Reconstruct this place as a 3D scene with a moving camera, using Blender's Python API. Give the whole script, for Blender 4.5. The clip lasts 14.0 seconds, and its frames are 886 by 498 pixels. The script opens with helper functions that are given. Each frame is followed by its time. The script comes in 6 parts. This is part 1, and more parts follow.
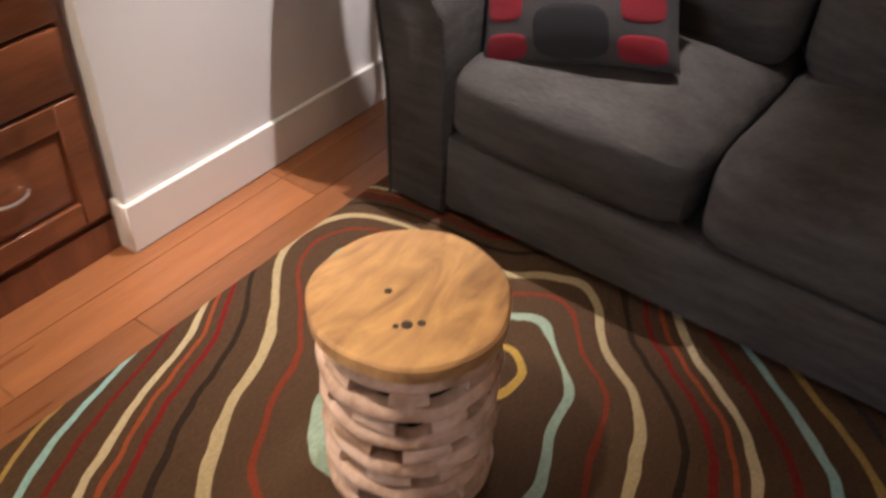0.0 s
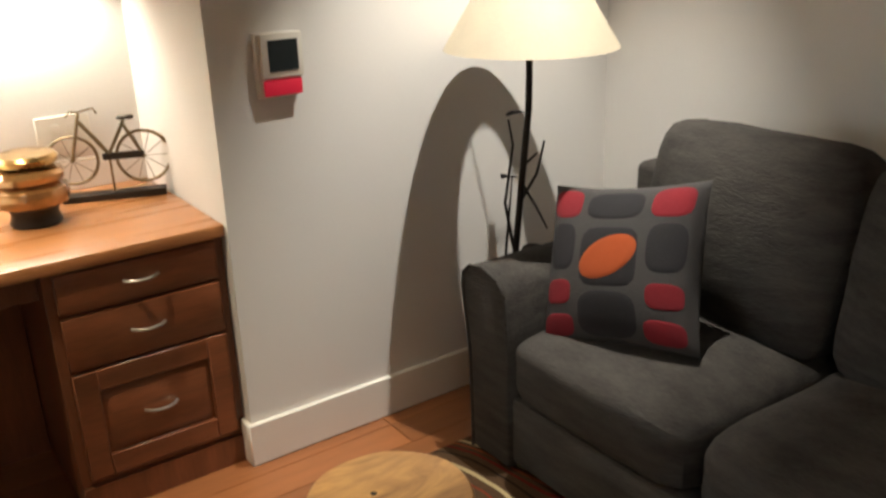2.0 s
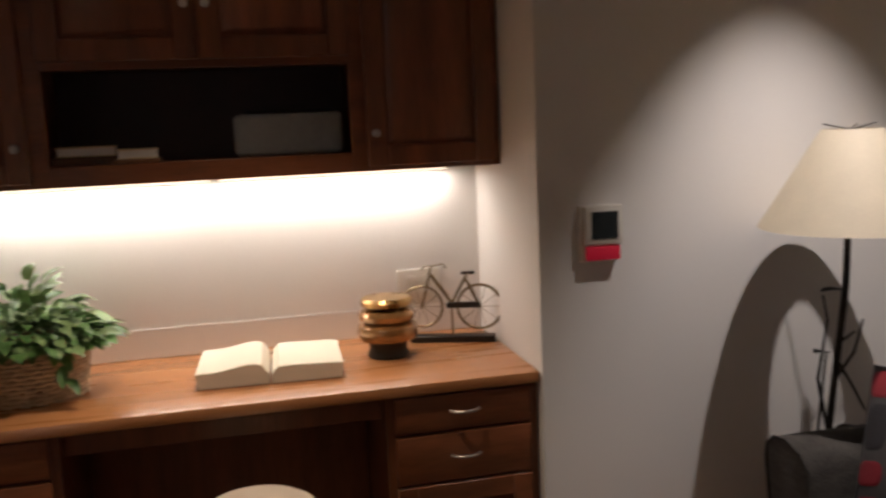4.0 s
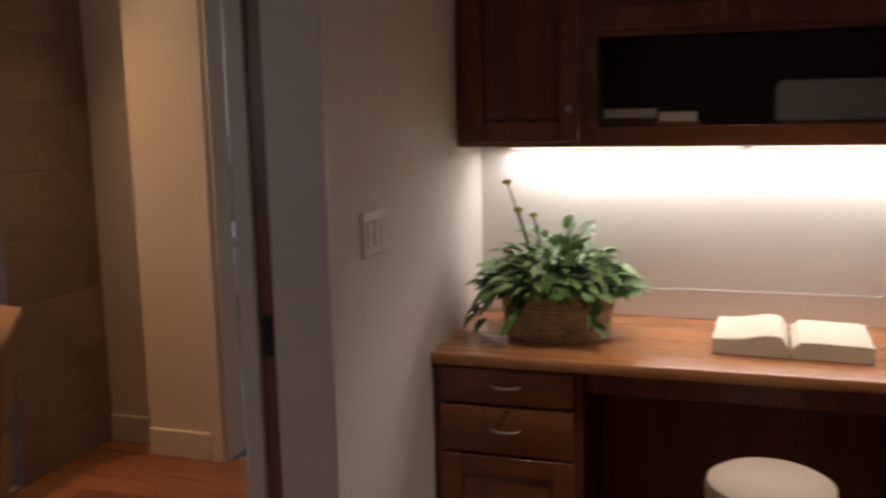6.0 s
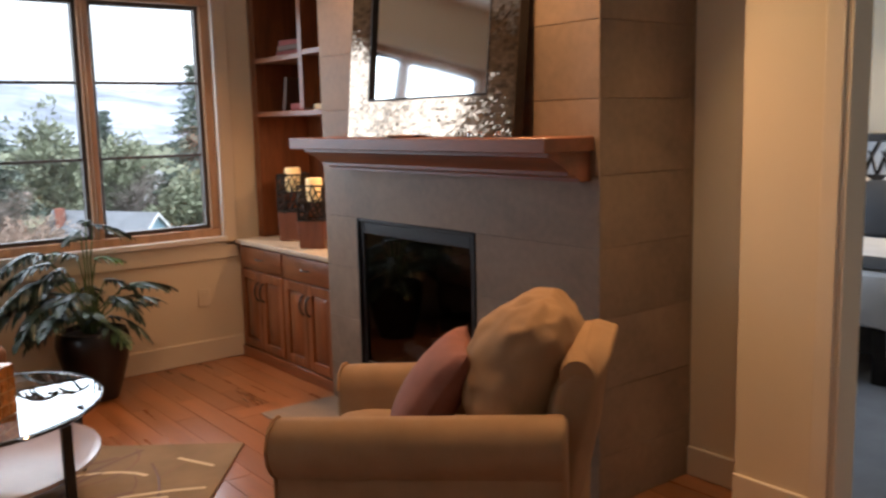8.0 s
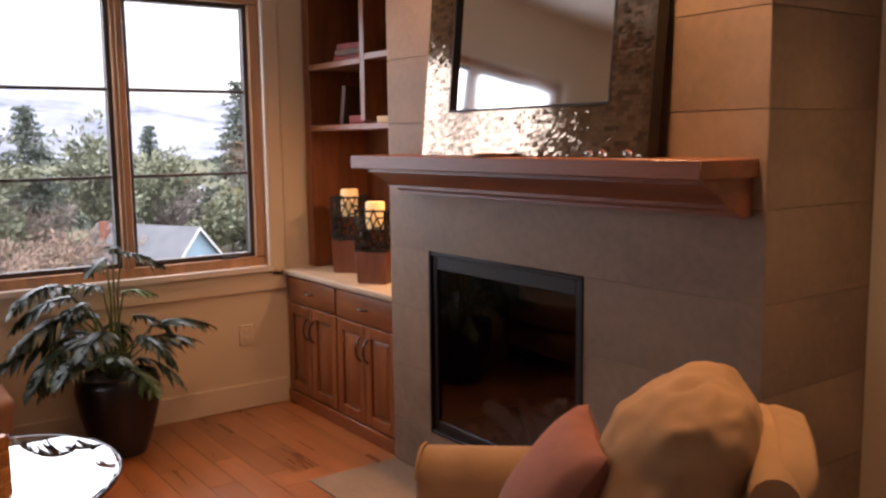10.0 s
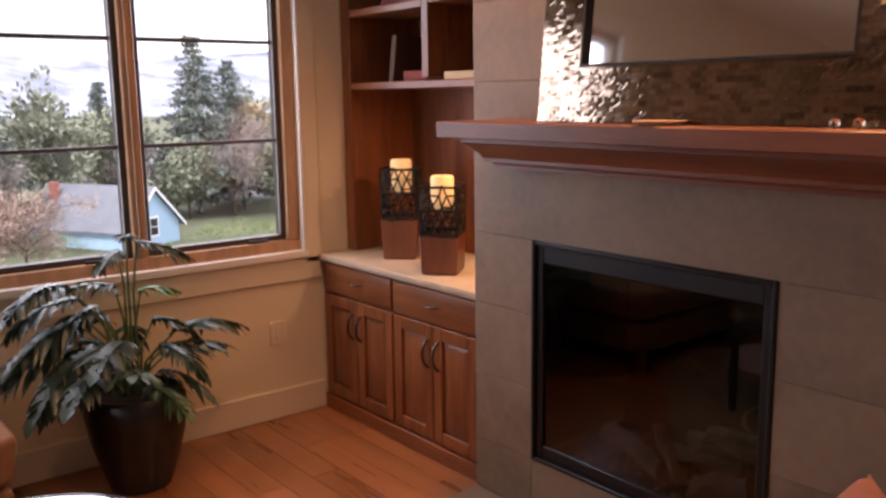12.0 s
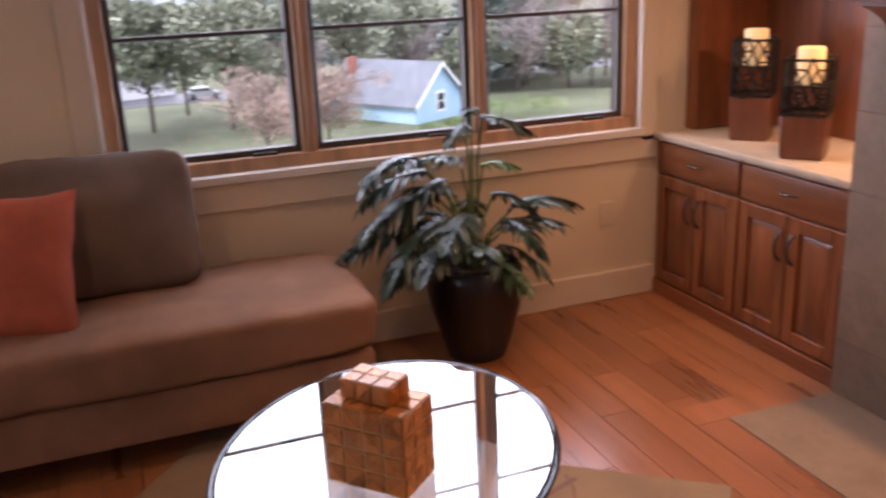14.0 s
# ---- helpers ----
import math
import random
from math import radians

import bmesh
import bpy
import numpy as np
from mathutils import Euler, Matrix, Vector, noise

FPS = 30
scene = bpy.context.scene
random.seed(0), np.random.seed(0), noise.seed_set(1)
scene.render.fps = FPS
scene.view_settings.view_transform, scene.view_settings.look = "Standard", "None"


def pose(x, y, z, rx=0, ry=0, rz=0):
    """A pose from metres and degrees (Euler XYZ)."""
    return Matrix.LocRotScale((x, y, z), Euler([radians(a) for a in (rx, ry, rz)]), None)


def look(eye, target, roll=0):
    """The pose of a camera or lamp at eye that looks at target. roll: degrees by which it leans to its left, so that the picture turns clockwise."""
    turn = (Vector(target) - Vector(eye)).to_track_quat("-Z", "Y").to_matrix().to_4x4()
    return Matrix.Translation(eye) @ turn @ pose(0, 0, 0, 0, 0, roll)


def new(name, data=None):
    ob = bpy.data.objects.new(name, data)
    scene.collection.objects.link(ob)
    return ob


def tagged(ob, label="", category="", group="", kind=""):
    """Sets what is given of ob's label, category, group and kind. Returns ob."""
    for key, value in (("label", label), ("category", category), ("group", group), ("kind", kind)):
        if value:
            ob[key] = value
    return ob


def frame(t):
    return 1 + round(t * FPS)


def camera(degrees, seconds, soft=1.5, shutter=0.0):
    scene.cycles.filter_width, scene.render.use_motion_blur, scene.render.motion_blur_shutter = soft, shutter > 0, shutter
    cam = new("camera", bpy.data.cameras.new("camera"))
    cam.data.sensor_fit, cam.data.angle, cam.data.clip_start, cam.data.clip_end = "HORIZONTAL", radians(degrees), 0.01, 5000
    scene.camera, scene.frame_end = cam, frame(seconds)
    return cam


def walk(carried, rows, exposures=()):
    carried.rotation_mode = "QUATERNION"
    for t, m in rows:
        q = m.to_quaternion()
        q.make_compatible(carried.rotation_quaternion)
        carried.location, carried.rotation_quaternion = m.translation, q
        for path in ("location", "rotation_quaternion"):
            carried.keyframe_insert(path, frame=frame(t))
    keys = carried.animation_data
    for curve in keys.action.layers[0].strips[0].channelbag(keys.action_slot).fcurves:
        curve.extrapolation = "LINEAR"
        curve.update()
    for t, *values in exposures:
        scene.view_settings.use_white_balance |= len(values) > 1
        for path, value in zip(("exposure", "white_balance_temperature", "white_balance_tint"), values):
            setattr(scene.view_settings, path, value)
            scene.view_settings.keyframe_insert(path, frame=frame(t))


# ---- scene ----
cam = camera(53.6, 14.0, soft=2.5, shutter=0.4)
# seconds, eye, target, roll
PATH = [
    (0, (0.957, -1.621, 1.422), (2.204, -0.736, 0.133), 2.1),
    (0.5, (0.883, -1.721, 1.405), (2.032, -0.748, 0.088), 0.1),
    (1, (0.856, -1.848, 1.443), (2.154, -0.828, 0.314), -1.9),
    (1.5, (0.956, -2.034, 1.513), (2.285, -0.857, 0.592), -1.6),
    (2, (1.039, -2.247, 1.508), (2.114, -0.709, 0.817), -1.9),
    (2.2, (0.983, -2.261, 1.518), (2.103, -0.721, 0.906), -1.6),
    (4.3, (0.99, -2.536, 1.521), (1.276, -0.575, 1.253), -2.0),
    (4.5, (0.977, -2.552, 1.529), (1.156, -0.579, 1.254), -1.7),
    (5, (0.955, -2.561, 1.504), (0.86, -0.581, 1.234), -1.7),
    (5.5, (0.894, -2.553, 1.494), (0.554, -0.603, 1.211), -1.5),
    (6, (0.839, -2.54, 1.491), (0.245, -0.655, 1.187), -1.1),
    (6.5, (0.72, -2.527, 1.495), (-0.132, -0.744, 1.188), -1.6),
    (7, (0.558, -2.556, 1.482), (-0.547, -0.915, 1.189), -2.0),
    (7.2, (0.487, -2.501, 1.503), (-0.736, -0.95, 1.194), -2.5),
    (7.5, (0.403, -2.399, 1.486), (-0.986, -0.987, 1.208), -1.8),
    (8, (0.3, -2.207, 1.503), (-1.258, -0.986, 1.214), -1.4),
    (8.5, (0.147, -2.122, 1.491), (-1.471, -0.983, 1.202), -1.4),
    (10.8, (-0.803, -1.876, 1.508), (-2.399, -0.693, 1.276), -0.5),
    (11, (-0.911, -1.905, 1.514), (-2.487, -0.698, 1.274), -0.7),
    (11.5, (-1.111, -1.922, 1.507), (-2.667, -0.692, 1.252), -0.3),
    (12, (-1.334, -1.906, 1.521), (-2.877, -0.681, 1.177), -0.8),
    (12.5, (-1.473, -1.941, 1.52), (-2.965, -0.687, 1.072), -2.3),
    (13, (-1.581, -2.051, 1.529), (-3.116, -0.897, 0.97), -3.4),
    (13.5, (-1.624, -2.108, 1.513), (-3.275, -1.151, 0.913), -3.3),
    (14, (-1.59, -2.06, 1.505), (-3.385, -1.409, 0.908), -2.6),
]
walk(cam, [(t, look(e, g, r)) for t, e, g, r in PATH],
     exposures=[(0.0, 1.05, 5950, 16), (0.5, 1.5, 6400, 14), (1.0, 1.55, 6300, 10), (1.5, 0.88, 6350, 3), (2.2, 0.45, 6200, 2), (4.3, -0.65, 6200, 16), (5.0, -0.65, 6250, 18), (6.0, -0.65, 5900, 16),
                (6.5, -0.45, 5850, 10), (7.0, -0.1, 6250, 12), (7.5, 0.1, 5200, 6), (8.0, 0.05, 6200, 10), (8.6, 0.0, 6700, 16), (11.0, 0.05, 6800, 24), (12.5, 0.1, 6600, 28), (13.5, 0.2, 6250, 26), (14.0, 0.25, 6200, 28)])

# ---- world and light ----
world = bpy.data.worlds.new("sky")
scene.world = world
world.use_nodes = True
wn, wl = world.node_tree.nodes, world.node_tree.links
bg = wn["Background"]
sky = wn.new("ShaderNodeTexSky")
sky.sky_type = 'NISHITA'
sky.sun_disc = False
sky.sun_elevation, sky.sun_rotation = radians(35), radians(200)
sky.air_density, sky.dust_density = 1.0, 3.0
cloud_tc = wn.new("ShaderNodeTexCoord")
cloud = wn.new("ShaderNodeTexNoise")
cloud.inputs["Scale"].default_value, cloud.inputs["Detail"].default_value = 3.0, 6.0
cloud_ramp = wn.new("ShaderNodeValToRGB")
cloud_ramp.color_ramp.elements[0].position, cloud_ramp.color_ramp.elements[1].position = 0.25, 0.6
cloud_mix = wn.new("ShaderNodeMixRGB")
cloud_mix.inputs[2].default_value = (24.0, 25.0, 26.5, 1)
wl.new(cloud_tc.outputs["Generated"], cloud.inputs["Vector"])
wl.new(cloud.outputs["Fac"], cloud_ramp.inputs["Fac"])
wl.new(cloud_ramp.outputs["Color"], cloud_mix.inputs[0])
wl.new(sky.outputs["Color"], cloud_mix.inputs[1])
wl.new(cloud_mix.outputs["Color"], bg.inputs["Color"])
bg.inputs["Strength"].default_value = 0.15

sun_data = bpy.data.lights.new("sun", 'SUN')
sun_data.energy, sun_data.angle, sun_data.color = 3.8, radians(20), (0.95, 0.97, 1.0)
sun = new("sun", sun_data)
sun.matrix_world = look((10, -20, 30), (0, 0, 0))


def spot(x, y, z, watts, colour, size=80, blend=0.8, target=None, radius=0.04):
    d = bpy.data.lights.new("downlight_lamp", 'SPOT')
    d.energy, d.color, d.spot_size, d.spot_blend, d.shadow_soft_size = watts, colour, radians(size), blend, radius
    ob = new("downlight_lamp", d)
    ob.matrix_world = look((x, y, z), target or (x, y + 0.001, 0))
    return ob


def area(m, sx, sy, watts, colour):
    d = bpy.data.lights.new("area_lamp", 'AREA')
    d.shape, d.size, d.size_y, d.energy, d.color = 'RECTANGLE', sx, sy, watts, colour
    ob = new("area_lamp", d)
    ob.matrix_world = m
    return ob


AMBER, COOL = (1, 0.57, 0.28), (0.75, 0.86, 1.0)
DEN_CEIL, LIV_CEIL = 2.6, 2.75
# recessed downlights: x, y, watts, colour, cone
DOWNLIGHTS = [
    (2.61, -0.67, DEN_CEIL, 170, (1, 0.90, 0.82), 60),
    (1.0, -0.36, DEN_CEIL, 115, (1, 0.82, 0.58), 72),
    # unseen wide-cone fill, added to brighten the den and its upper cabinets
    (1.1, -2.7, DEN_CEIL, 11, (1, 0.82, 0.66), 155),
    (-1.36, 0.38, LIV_CEIL, 54, (1, 0.64, 0.32), 60),
    (-2.05, -0.12, LIV_CEIL, 130, AMBER, 110),
    (-3.55, -0.10, LIV_CEIL, 70, AMBER, 85),
    (-4.4, -0.3, LIV_CEIL, 42, AMBER, 90),
    (-1.8, -2.8, LIV_CEIL, 14, AMBER, 100),
    (-3.7, -2.6, LIV_CEIL, 24, AMBER, 100),
    (-2.75, 4.1, 2.7, 45, (1, 0.78, 0.55), 80),
    (-2.1, 4.1, 2.7, 45, (1, 0.78, 0.55), 80),
]
for x, y, z, w, c, cone in DOWNLIGHTS:
    spot(x, y, z - 0.02, w, c, cone, target=(2.66, -0.20, 0) if x == 2.61 else None, radius=0.012 if x == 2.61 else 0.04)
# strip lights under the desk's upper cabinets
for x in (0.52, 1.34):
    area(pose(x, 0.555, 1.360), 0.80, 0.03, 6.0, (1, 0.89, 0.76))
# warm puck lights inside the bookcase
area(pose(-4.0, 0.58, 1.52), 0.12, 0.05, 5.0, AMBER)
# the sky's light through the openings
area(pose(-5.0675, -0.99, 1.55, 0, -90, 0), 1.4, 2.2, 32, COOL)
area(pose(-2.6, -5.5165, 1.475, 90, 0, 180), 2.5, 1.36, 11, COOL)
area(pose(-4.12, 2.6, 1.5, 0, -90, 0), 1.3, 1.5, 40, (0.6, 0.76, 1.0))

# ---- materials ----


def mat(name, base, rough=0.5, metal=0.0, var=0.15, scale=6.0, fine=60.0, bump=0.1, stretch=(1, 1, 1), spread=0.0, coat=0.0, dark=None, dist=0.004, spec=0.5, warp=0.0):
    """A surface with variation at two scales, a fine relief, and a shift from object to object."""
    m = bpy.data.materials.new(name)
    m.use_nodes = True
    n, l = m.node_tree.nodes, m.node_tree.links
    b = n["Principled BSDF"]
    tc, mp = n.new("ShaderNodeTexCoord"), n.new("ShaderNodeMapping")
    mp.inputs["Scale"].default_value = stretch
    info = n.new("ShaderNodeObjectInfo")
    off = n.new("ShaderNodeVectorMath")
    off.operation = 'MULTIPLY_ADD'
    off.inputs[1].default_value = (7.3, 5.1, 3.7)
    comb = n.new("ShaderNodeCombineXYZ")
    for k in range(3):
        l.new(info.outputs["Random"], comb.inputs[k])
    l.new(comb.outputs[0], off.inputs[0])
    l.new(tc.outputs["Object"], off.inputs[2])
    l.new(off.outputs[0], mp.inputs["Vector"])
    big, small = n.new("ShaderNodeTexNoise"), n.new("ShaderNodeTexNoise")
    big.inputs["Scale"].default_value, big.inputs["Detail"].default_value = scale, 5.0
    small.inputs["Scale"].default_value, small.inputs["Detail"].default_value = fine, 4.0
    big.inputs["Distortion"].default_value = warp
    l.new(mp.outputs[0], big.inputs["Vector"])
    l.new(mp.outputs[0], small.inputs["Vector"])
    add = n.new("ShaderNodeMath")
    add.operation = 'MULTIPLY_ADD'
    add.inputs[1].default_value = 0.4
    l.new(small.outputs["Fac"], add.inputs[0])
    l.new(big.outputs["Fac"], add.inputs[2])
    ramp = n.new("ShaderNodeValToRGB")
    lo = dark or tuple(c * (1 - var) for c in base)
    hi = tuple(min(1, c * (1 + var)) for c in base)
    ramp.color_ramp.elements[0].position, ramp.color_ramp.elements[1].position = 0.45, 0.95
    ramp.color_ramp.elements[0].color, ramp.color_ramp.elements[1].color = (*lo, 1), (*hi, 1)
    l.new(add.outputs[0], ramp.inputs["Fac"])
    colour = ramp.outputs["Color"]
    if spread:
        hsv, rng = n.new("ShaderNodeHueSaturation"), n.new("ShaderNodeMapRange")
        rng.inputs["To Min"].default_value, rng.inputs["To Max"].default_value = 1 - spread, 1 + spread
        l.new(info.outputs["Random"], rng.inputs["Value"])
        l.new(rng.outputs["Result"], hsv.inputs["Value"])
        l.new(colour, hsv.inputs["Color"])
        colour = hsv.outputs["Color"]
    l.new(colour, b.inputs["Base Color"])
    rr = n.new("ShaderNodeMapRange")
    rr.inputs["To Min"].default_value, rr.inputs["To Max"].default_value = max(0.02, rough - 0.08), min(1, rough + 0.08)
    l.new(big.outputs["Fac"], rr.inputs["Value"])
    l.new(rr.outputs["Result"], b.inputs["Roughness"])
    b.inputs["Metallic"].default_value = metal
    b.inputs["Coat Weight"].default_value = coat
    b.inputs["Coat Roughness"].default_value = 0.15
    b.inputs["Specular IOR Level"].default_value = spec
    if bump:
        bp = n.new("ShaderNodeBump")
        bp.inputs["Strength"].default_value, bp.inputs["Distance"].default_value = bump, dist
        l.new(small.outputs["Fac"], bp.inputs["Height"])
        l.new(bp.outputs[0], b.inputs["Normal"])
    return m


M = {}
M["wall"] = mat("wall_paint", (0.70, 0.59, 0.43), 0.75, var=0.03, scale=1.5, fine=140, bump=0.12)
M["wall_den"] = mat("den_wall_paint", (0.72, 0.69, 0.65), 0.75, var=0.03, scale=1.5, fine=140, bump=0.12)
M["ceiling"] = mat("ceiling_paint", (0.78, 0.74, 0.67), 0.85, var=0.02, scale=1.5, fine=120, bump=0.15)
M["trim"] = mat("trim_paint", (0.76, 0.72, 0.66), 0.4, var=0.02, scale=3, fine=80, bump=0.03)
M["trim_liv"] = mat("cream_trim_paint", (0.70, 0.60, 0.46), 0.45, var=0.03, scale=3, fine=80, bump=0.03)
M["floor"] = mat("oak_plank", (0.26, 0.098, 0.036), 0.30, var=0.25, scale=2.2, fine=30, bump=0.06, stretch=(0.6, 7, 4), spread=0.22, coat=0.25)
M["subfloor"] = mat("subfloor", (0.05, 0.025, 0.012), 0.8)
M["cherry"] = mat("cherry_wood", (0.165, 0.056, 0.023), 0.36, var=0.4, scale=2.5, fine=26, bump=0.05, stretch=(6, 6, 0.7), spread=0.1, coat=0.15)
M["cherry_h"] = mat("cherry_wood_across", (0.18, 0.060, 0.024), 0.34, var=0.4, scale=2.5, fine=26, bump=0.05, stretch=(0.7, 6, 6), spread=0.1, coat=0.15)
M["alder"] = mat("alder_wood", (0.215, 0.070, 0.023), 0.38, var=0.4, scale=2.5, fine=26, bump=0.05, stretch=(6, 6, 0.7), spread=0.12, coat=0.1, warp=0.8)
M["alder_h"] = mat("alder_wood_across", (0.215, 0.070, 0.023), 0.38, var=0.4, scale=2.5, fine=26, bump=0.05, stretch=(0.7, 6, 6), spread=0.12, coat=0.1, warp=0.8)
M["desk"] = mat("desk_top_wood", (0.46, 0.20, 0.075), 0.28, var=0.14, scale=2, fine=24, bump=0.03, stretch=(0.6, 7, 6), coat=0.3)
M["mantel"] = mat("mantel_wood", (0.20, 0.066, 0.029), 0.4, var=0.35, scale=2, fine=22, bump=0.06, stretch=(0.6, 6, 6))
M["stone"] = mat("limestone_tile", (0.23, 0.160, 0.105), 0.6, var=0.26, scale=2.4, fine=30, bump=0.12, spread=0.08, warp=0.7)
M["grout"] = mat("grout", (0.20, 0.145, 0.10), 0.9)
M["black"] = mat("black_metal", (0.009, 0.008, 0.008), 0.5, 0.3, var=0.2, fine=90, bump=0.05)
M["soot"] = mat("sooty_firebrick", (0.018, 0.015, 0.013), 0.85, var=0.4, scale=8)
M["chrome"] = mat("chrome", (0.8, 0.8, 0.82), 0.08, 1.0, var=0.03, bump=0.0)
M["nickel"] = mat("brushed_nickel", (0.55, 0.52, 0.48), 0.32, 1.0, var=0.08, fine=120, bump=0.05)
M["bronze_win"] = mat("bronze_window_frame", (0.07, 0.055, 0.045), 0.45, 0.2, var=0.15)
M["win_wood"] = mat("window_wood", (0.42, 0.24, 0.13), 0.42, var=0.3, scale=3, fine=26, stretch=(6, 6, 0.7))
M["plate"] = mat("cream_plastic", (0.72, 0.68, 0.60), 0.35, var=0.02, bump=0.0)
M["hollow_shade"] = mat("painted_hollow_shade", (0.012, 0.008, 0.006), 0.9)


def glass(name, rough=0.0, tint=(1, 1, 1), ior=1.45):
    m = bpy.data.materials.new(name)
    m.use_nodes = True
    b = m.node_tree.nodes["Principled BSDF"]
    b.inputs["Base Color"].default_value = (*tint, 1)
    b.inputs["Transmission Weight"].default_value = 1.0
    b.inputs["Roughness"].default_value = rough
    b.inputs["IOR"].default_value = ior
    return m


def glow(name, colour, strength):
    m = bpy.data.materials.new(name)
    m.use_nodes = True
    b = m.node_tree.nodes["Principled BSDF"]
    b.inputs["Base Color"].default_value = (*colour, 1)
    b.inputs["Emission Color"].default_value = (*colour, 1)
    b.inputs["Emission Strength"].default_value = strength
    return m


M["pane"] = glass("window_glass")
M["glass"] = glass("clear_glass", 0.02, (0.92, 0.97, 0.95))
M["led"] = glow("lamp_glow", (1, 0.86, 0.62), 6.0)

# ---- mesh helpers ----


def box(bm, x0, x1, y0, y1, z0, z1, bevel=0.0, seg=1):
    vs = bmesh.ops.create_cube(bm, size=1)["verts"]
    bmesh.ops.transform(bm, verts=vs, matrix=Matrix.Translation(((x0 + x1) / 2, (y0 + y1) / 2, (z0 + z1) / 2)) @ Matrix.Diagonal((x1 - x0, y1 - y0, z1 - z0, 1)))
    if bevel:
        es = list({e for v in vs for e in v.link_edges})
        bmesh.ops.bevel(bm, geom=es, offset=bevel, segments=seg, profile=0.5, affect='EDGES')


def boxes(*rows, bevel=0.0, seg=1):
    bm = bmesh.new()
    for r in rows:
        box(bm, *r, bevel=bevel, seg=seg)
    return bm


def turned(bm, profile, seg=32, centre=(0, 0)):
    """A solid of revolution from (radius, height) pairs."""
    rings = []
    for r, z in profile:
        rings.append([bm.verts.new((centre[0] + r * math.cos(2 * math.pi * k / seg), centre[1] + r * math.sin(2 * math.pi * k / seg), z)) for k in range(seg)])
    for a, b in zip(rings, rings[1:]):
        for k in range(seg):
            bm.faces.new((a[k], a[(k + 1) % seg], b[(k + 1) % seg], b[k]))
    if profile[0][0] > 1e-4:
        bm.faces.new(rings[0][::-1])
    if profile[-1][0] > 1e-4:
        bm.faces.new(rings[-1])
    bmesh.ops.remove_doubles(bm, verts=bm.verts, dist=1e-5)
    bmesh.ops.recalc_face_normals(bm, faces=bm.faces)
    return bm


def tube(bm, pts, radius, seg=8, closed=False, taper=None):
    """A round bar along points."""
    pts = [Vector(p) for p in pts]
    rings, n = [], len(pts)
    up = Vector((0.13, 0.29, 0.95)).normalized()
    for i, p in enumerate(pts):
        a, b = (pts[i - 1], pts[(i + 1) % n]) if closed else (pts[max(0, i - 1)], pts[min(n - 1, i + 1)])
        t = (b - a).normalized()
        s = t.cross(up)
        s = s.normalized() if s.length > 1e-3 else t.orthogonal().normalized()
        w = t.cross(s)
        r = radius if taper is None else radius + (taper - radius) * i / max(1, n - 1)
        rings.append([bm.verts.new(p + r * (math.cos(2 * math.pi * k / seg) * s + math.sin(2 * math.pi * k / seg) * w)) for k in range(seg)])
    pairs = list(zip(rings, rings[1:] + (rings[:1] if closed else [])))
    for a, b in pairs:
        for k in range(seg):
            bm.faces.new((a[k], a[(k + 1) % seg], b[(k + 1) % seg], b[k]))
    if not closed:
        bm.faces.new(rings[0][::-1])
        bm.faces.new(rings[-1])
    bmesh.ops.recalc_face_normals(bm, faces=bm.faces)
    return bm


def cushion(bm, sx, sy, sz, m=None, puff=0.12, n=10, power=4.0, sag=0.0, crease=0.006):
    """A stuffed, rounded block, thicker in the middle."""
    vs = bmesh.ops.create_cube(bm, size=2)["verts"]
    es = list({e for v in vs for e in v.link_edges})
    before = set(bm.verts) - set(vs)
    bmesh.ops.subdivide_edges(bm, edges=es, cuts=n, use_grid_fill=True)
    mine = [v for v in bm.verts if v not in before]
    for v in mine:
        x, y, z = v.co
        k = (abs(x) ** power + abs(y) ** power + abs(z) ** power) ** (1 / power)
        x, y, z = x / k, y / k, z / k
        thick = 1 + puff * (1 - x * x) * (1 - y * y) * 4 - puff * 1.2
        co = Vector((x * sx / 2, y * sy / 2, z * sz / 2 * thick - sag * (1 - x * x) * (1 - y * y) * (z > 0)))
        co += crease * noise.noise_vector(co * 6 + Vector((sx * 9, sy * 5, sz))) + crease * 0.6 * noise.noise_vector(co * 17 + Vector((sx, sy * 3, 2)))
        v.co = (m @ co) if m else co
    return bm


def knife_pillow(bm, sx, sy, sz, m=None, n=26, dent=0.07, crease=0.008, seed=0.0):
    """A throw pillow: two swelling faces that meet in a seam, with pointed corners and drawn-in sides."""
    def at(u, v, side):
        x, y = sx / 2 * u * (1 - dent * (1 - v * v)), sy / 2 * v * (1 - dent * (1 - u * u))
        z = side * sz / 2 * max(0.0, (1 - u * u) * (1 - v * v)) ** 0.42
        p = Vector((x, y, z))
        return p + crease * max(abs(u), abs(v)) ** 2 * noise.noise_vector(Vector((x * 9 + seed, y * 9, side * 0.6 * abs(z) * 9)))
    for side in (-1, 1):
        rows = [[bm.verts.new((m @ at(2 * i / n - 1, 2 * j / n - 1, side)) if m else at(2 * i / n - 1, 2 * j / n - 1, side)) for i in range(n + 1)] for j in range(n + 1)]
        for a, b_ in zip(rows, rows[1:]):
            for i in range(n):
                q = (a[i], a[i + 1], b_[i + 1], b_[i])
                bm.faces.new(q if side > 0 else q[::-1])
    bmesh.ops.remove_doubles(bm, verts=bm.verts, dist=1e-4)
    return bm


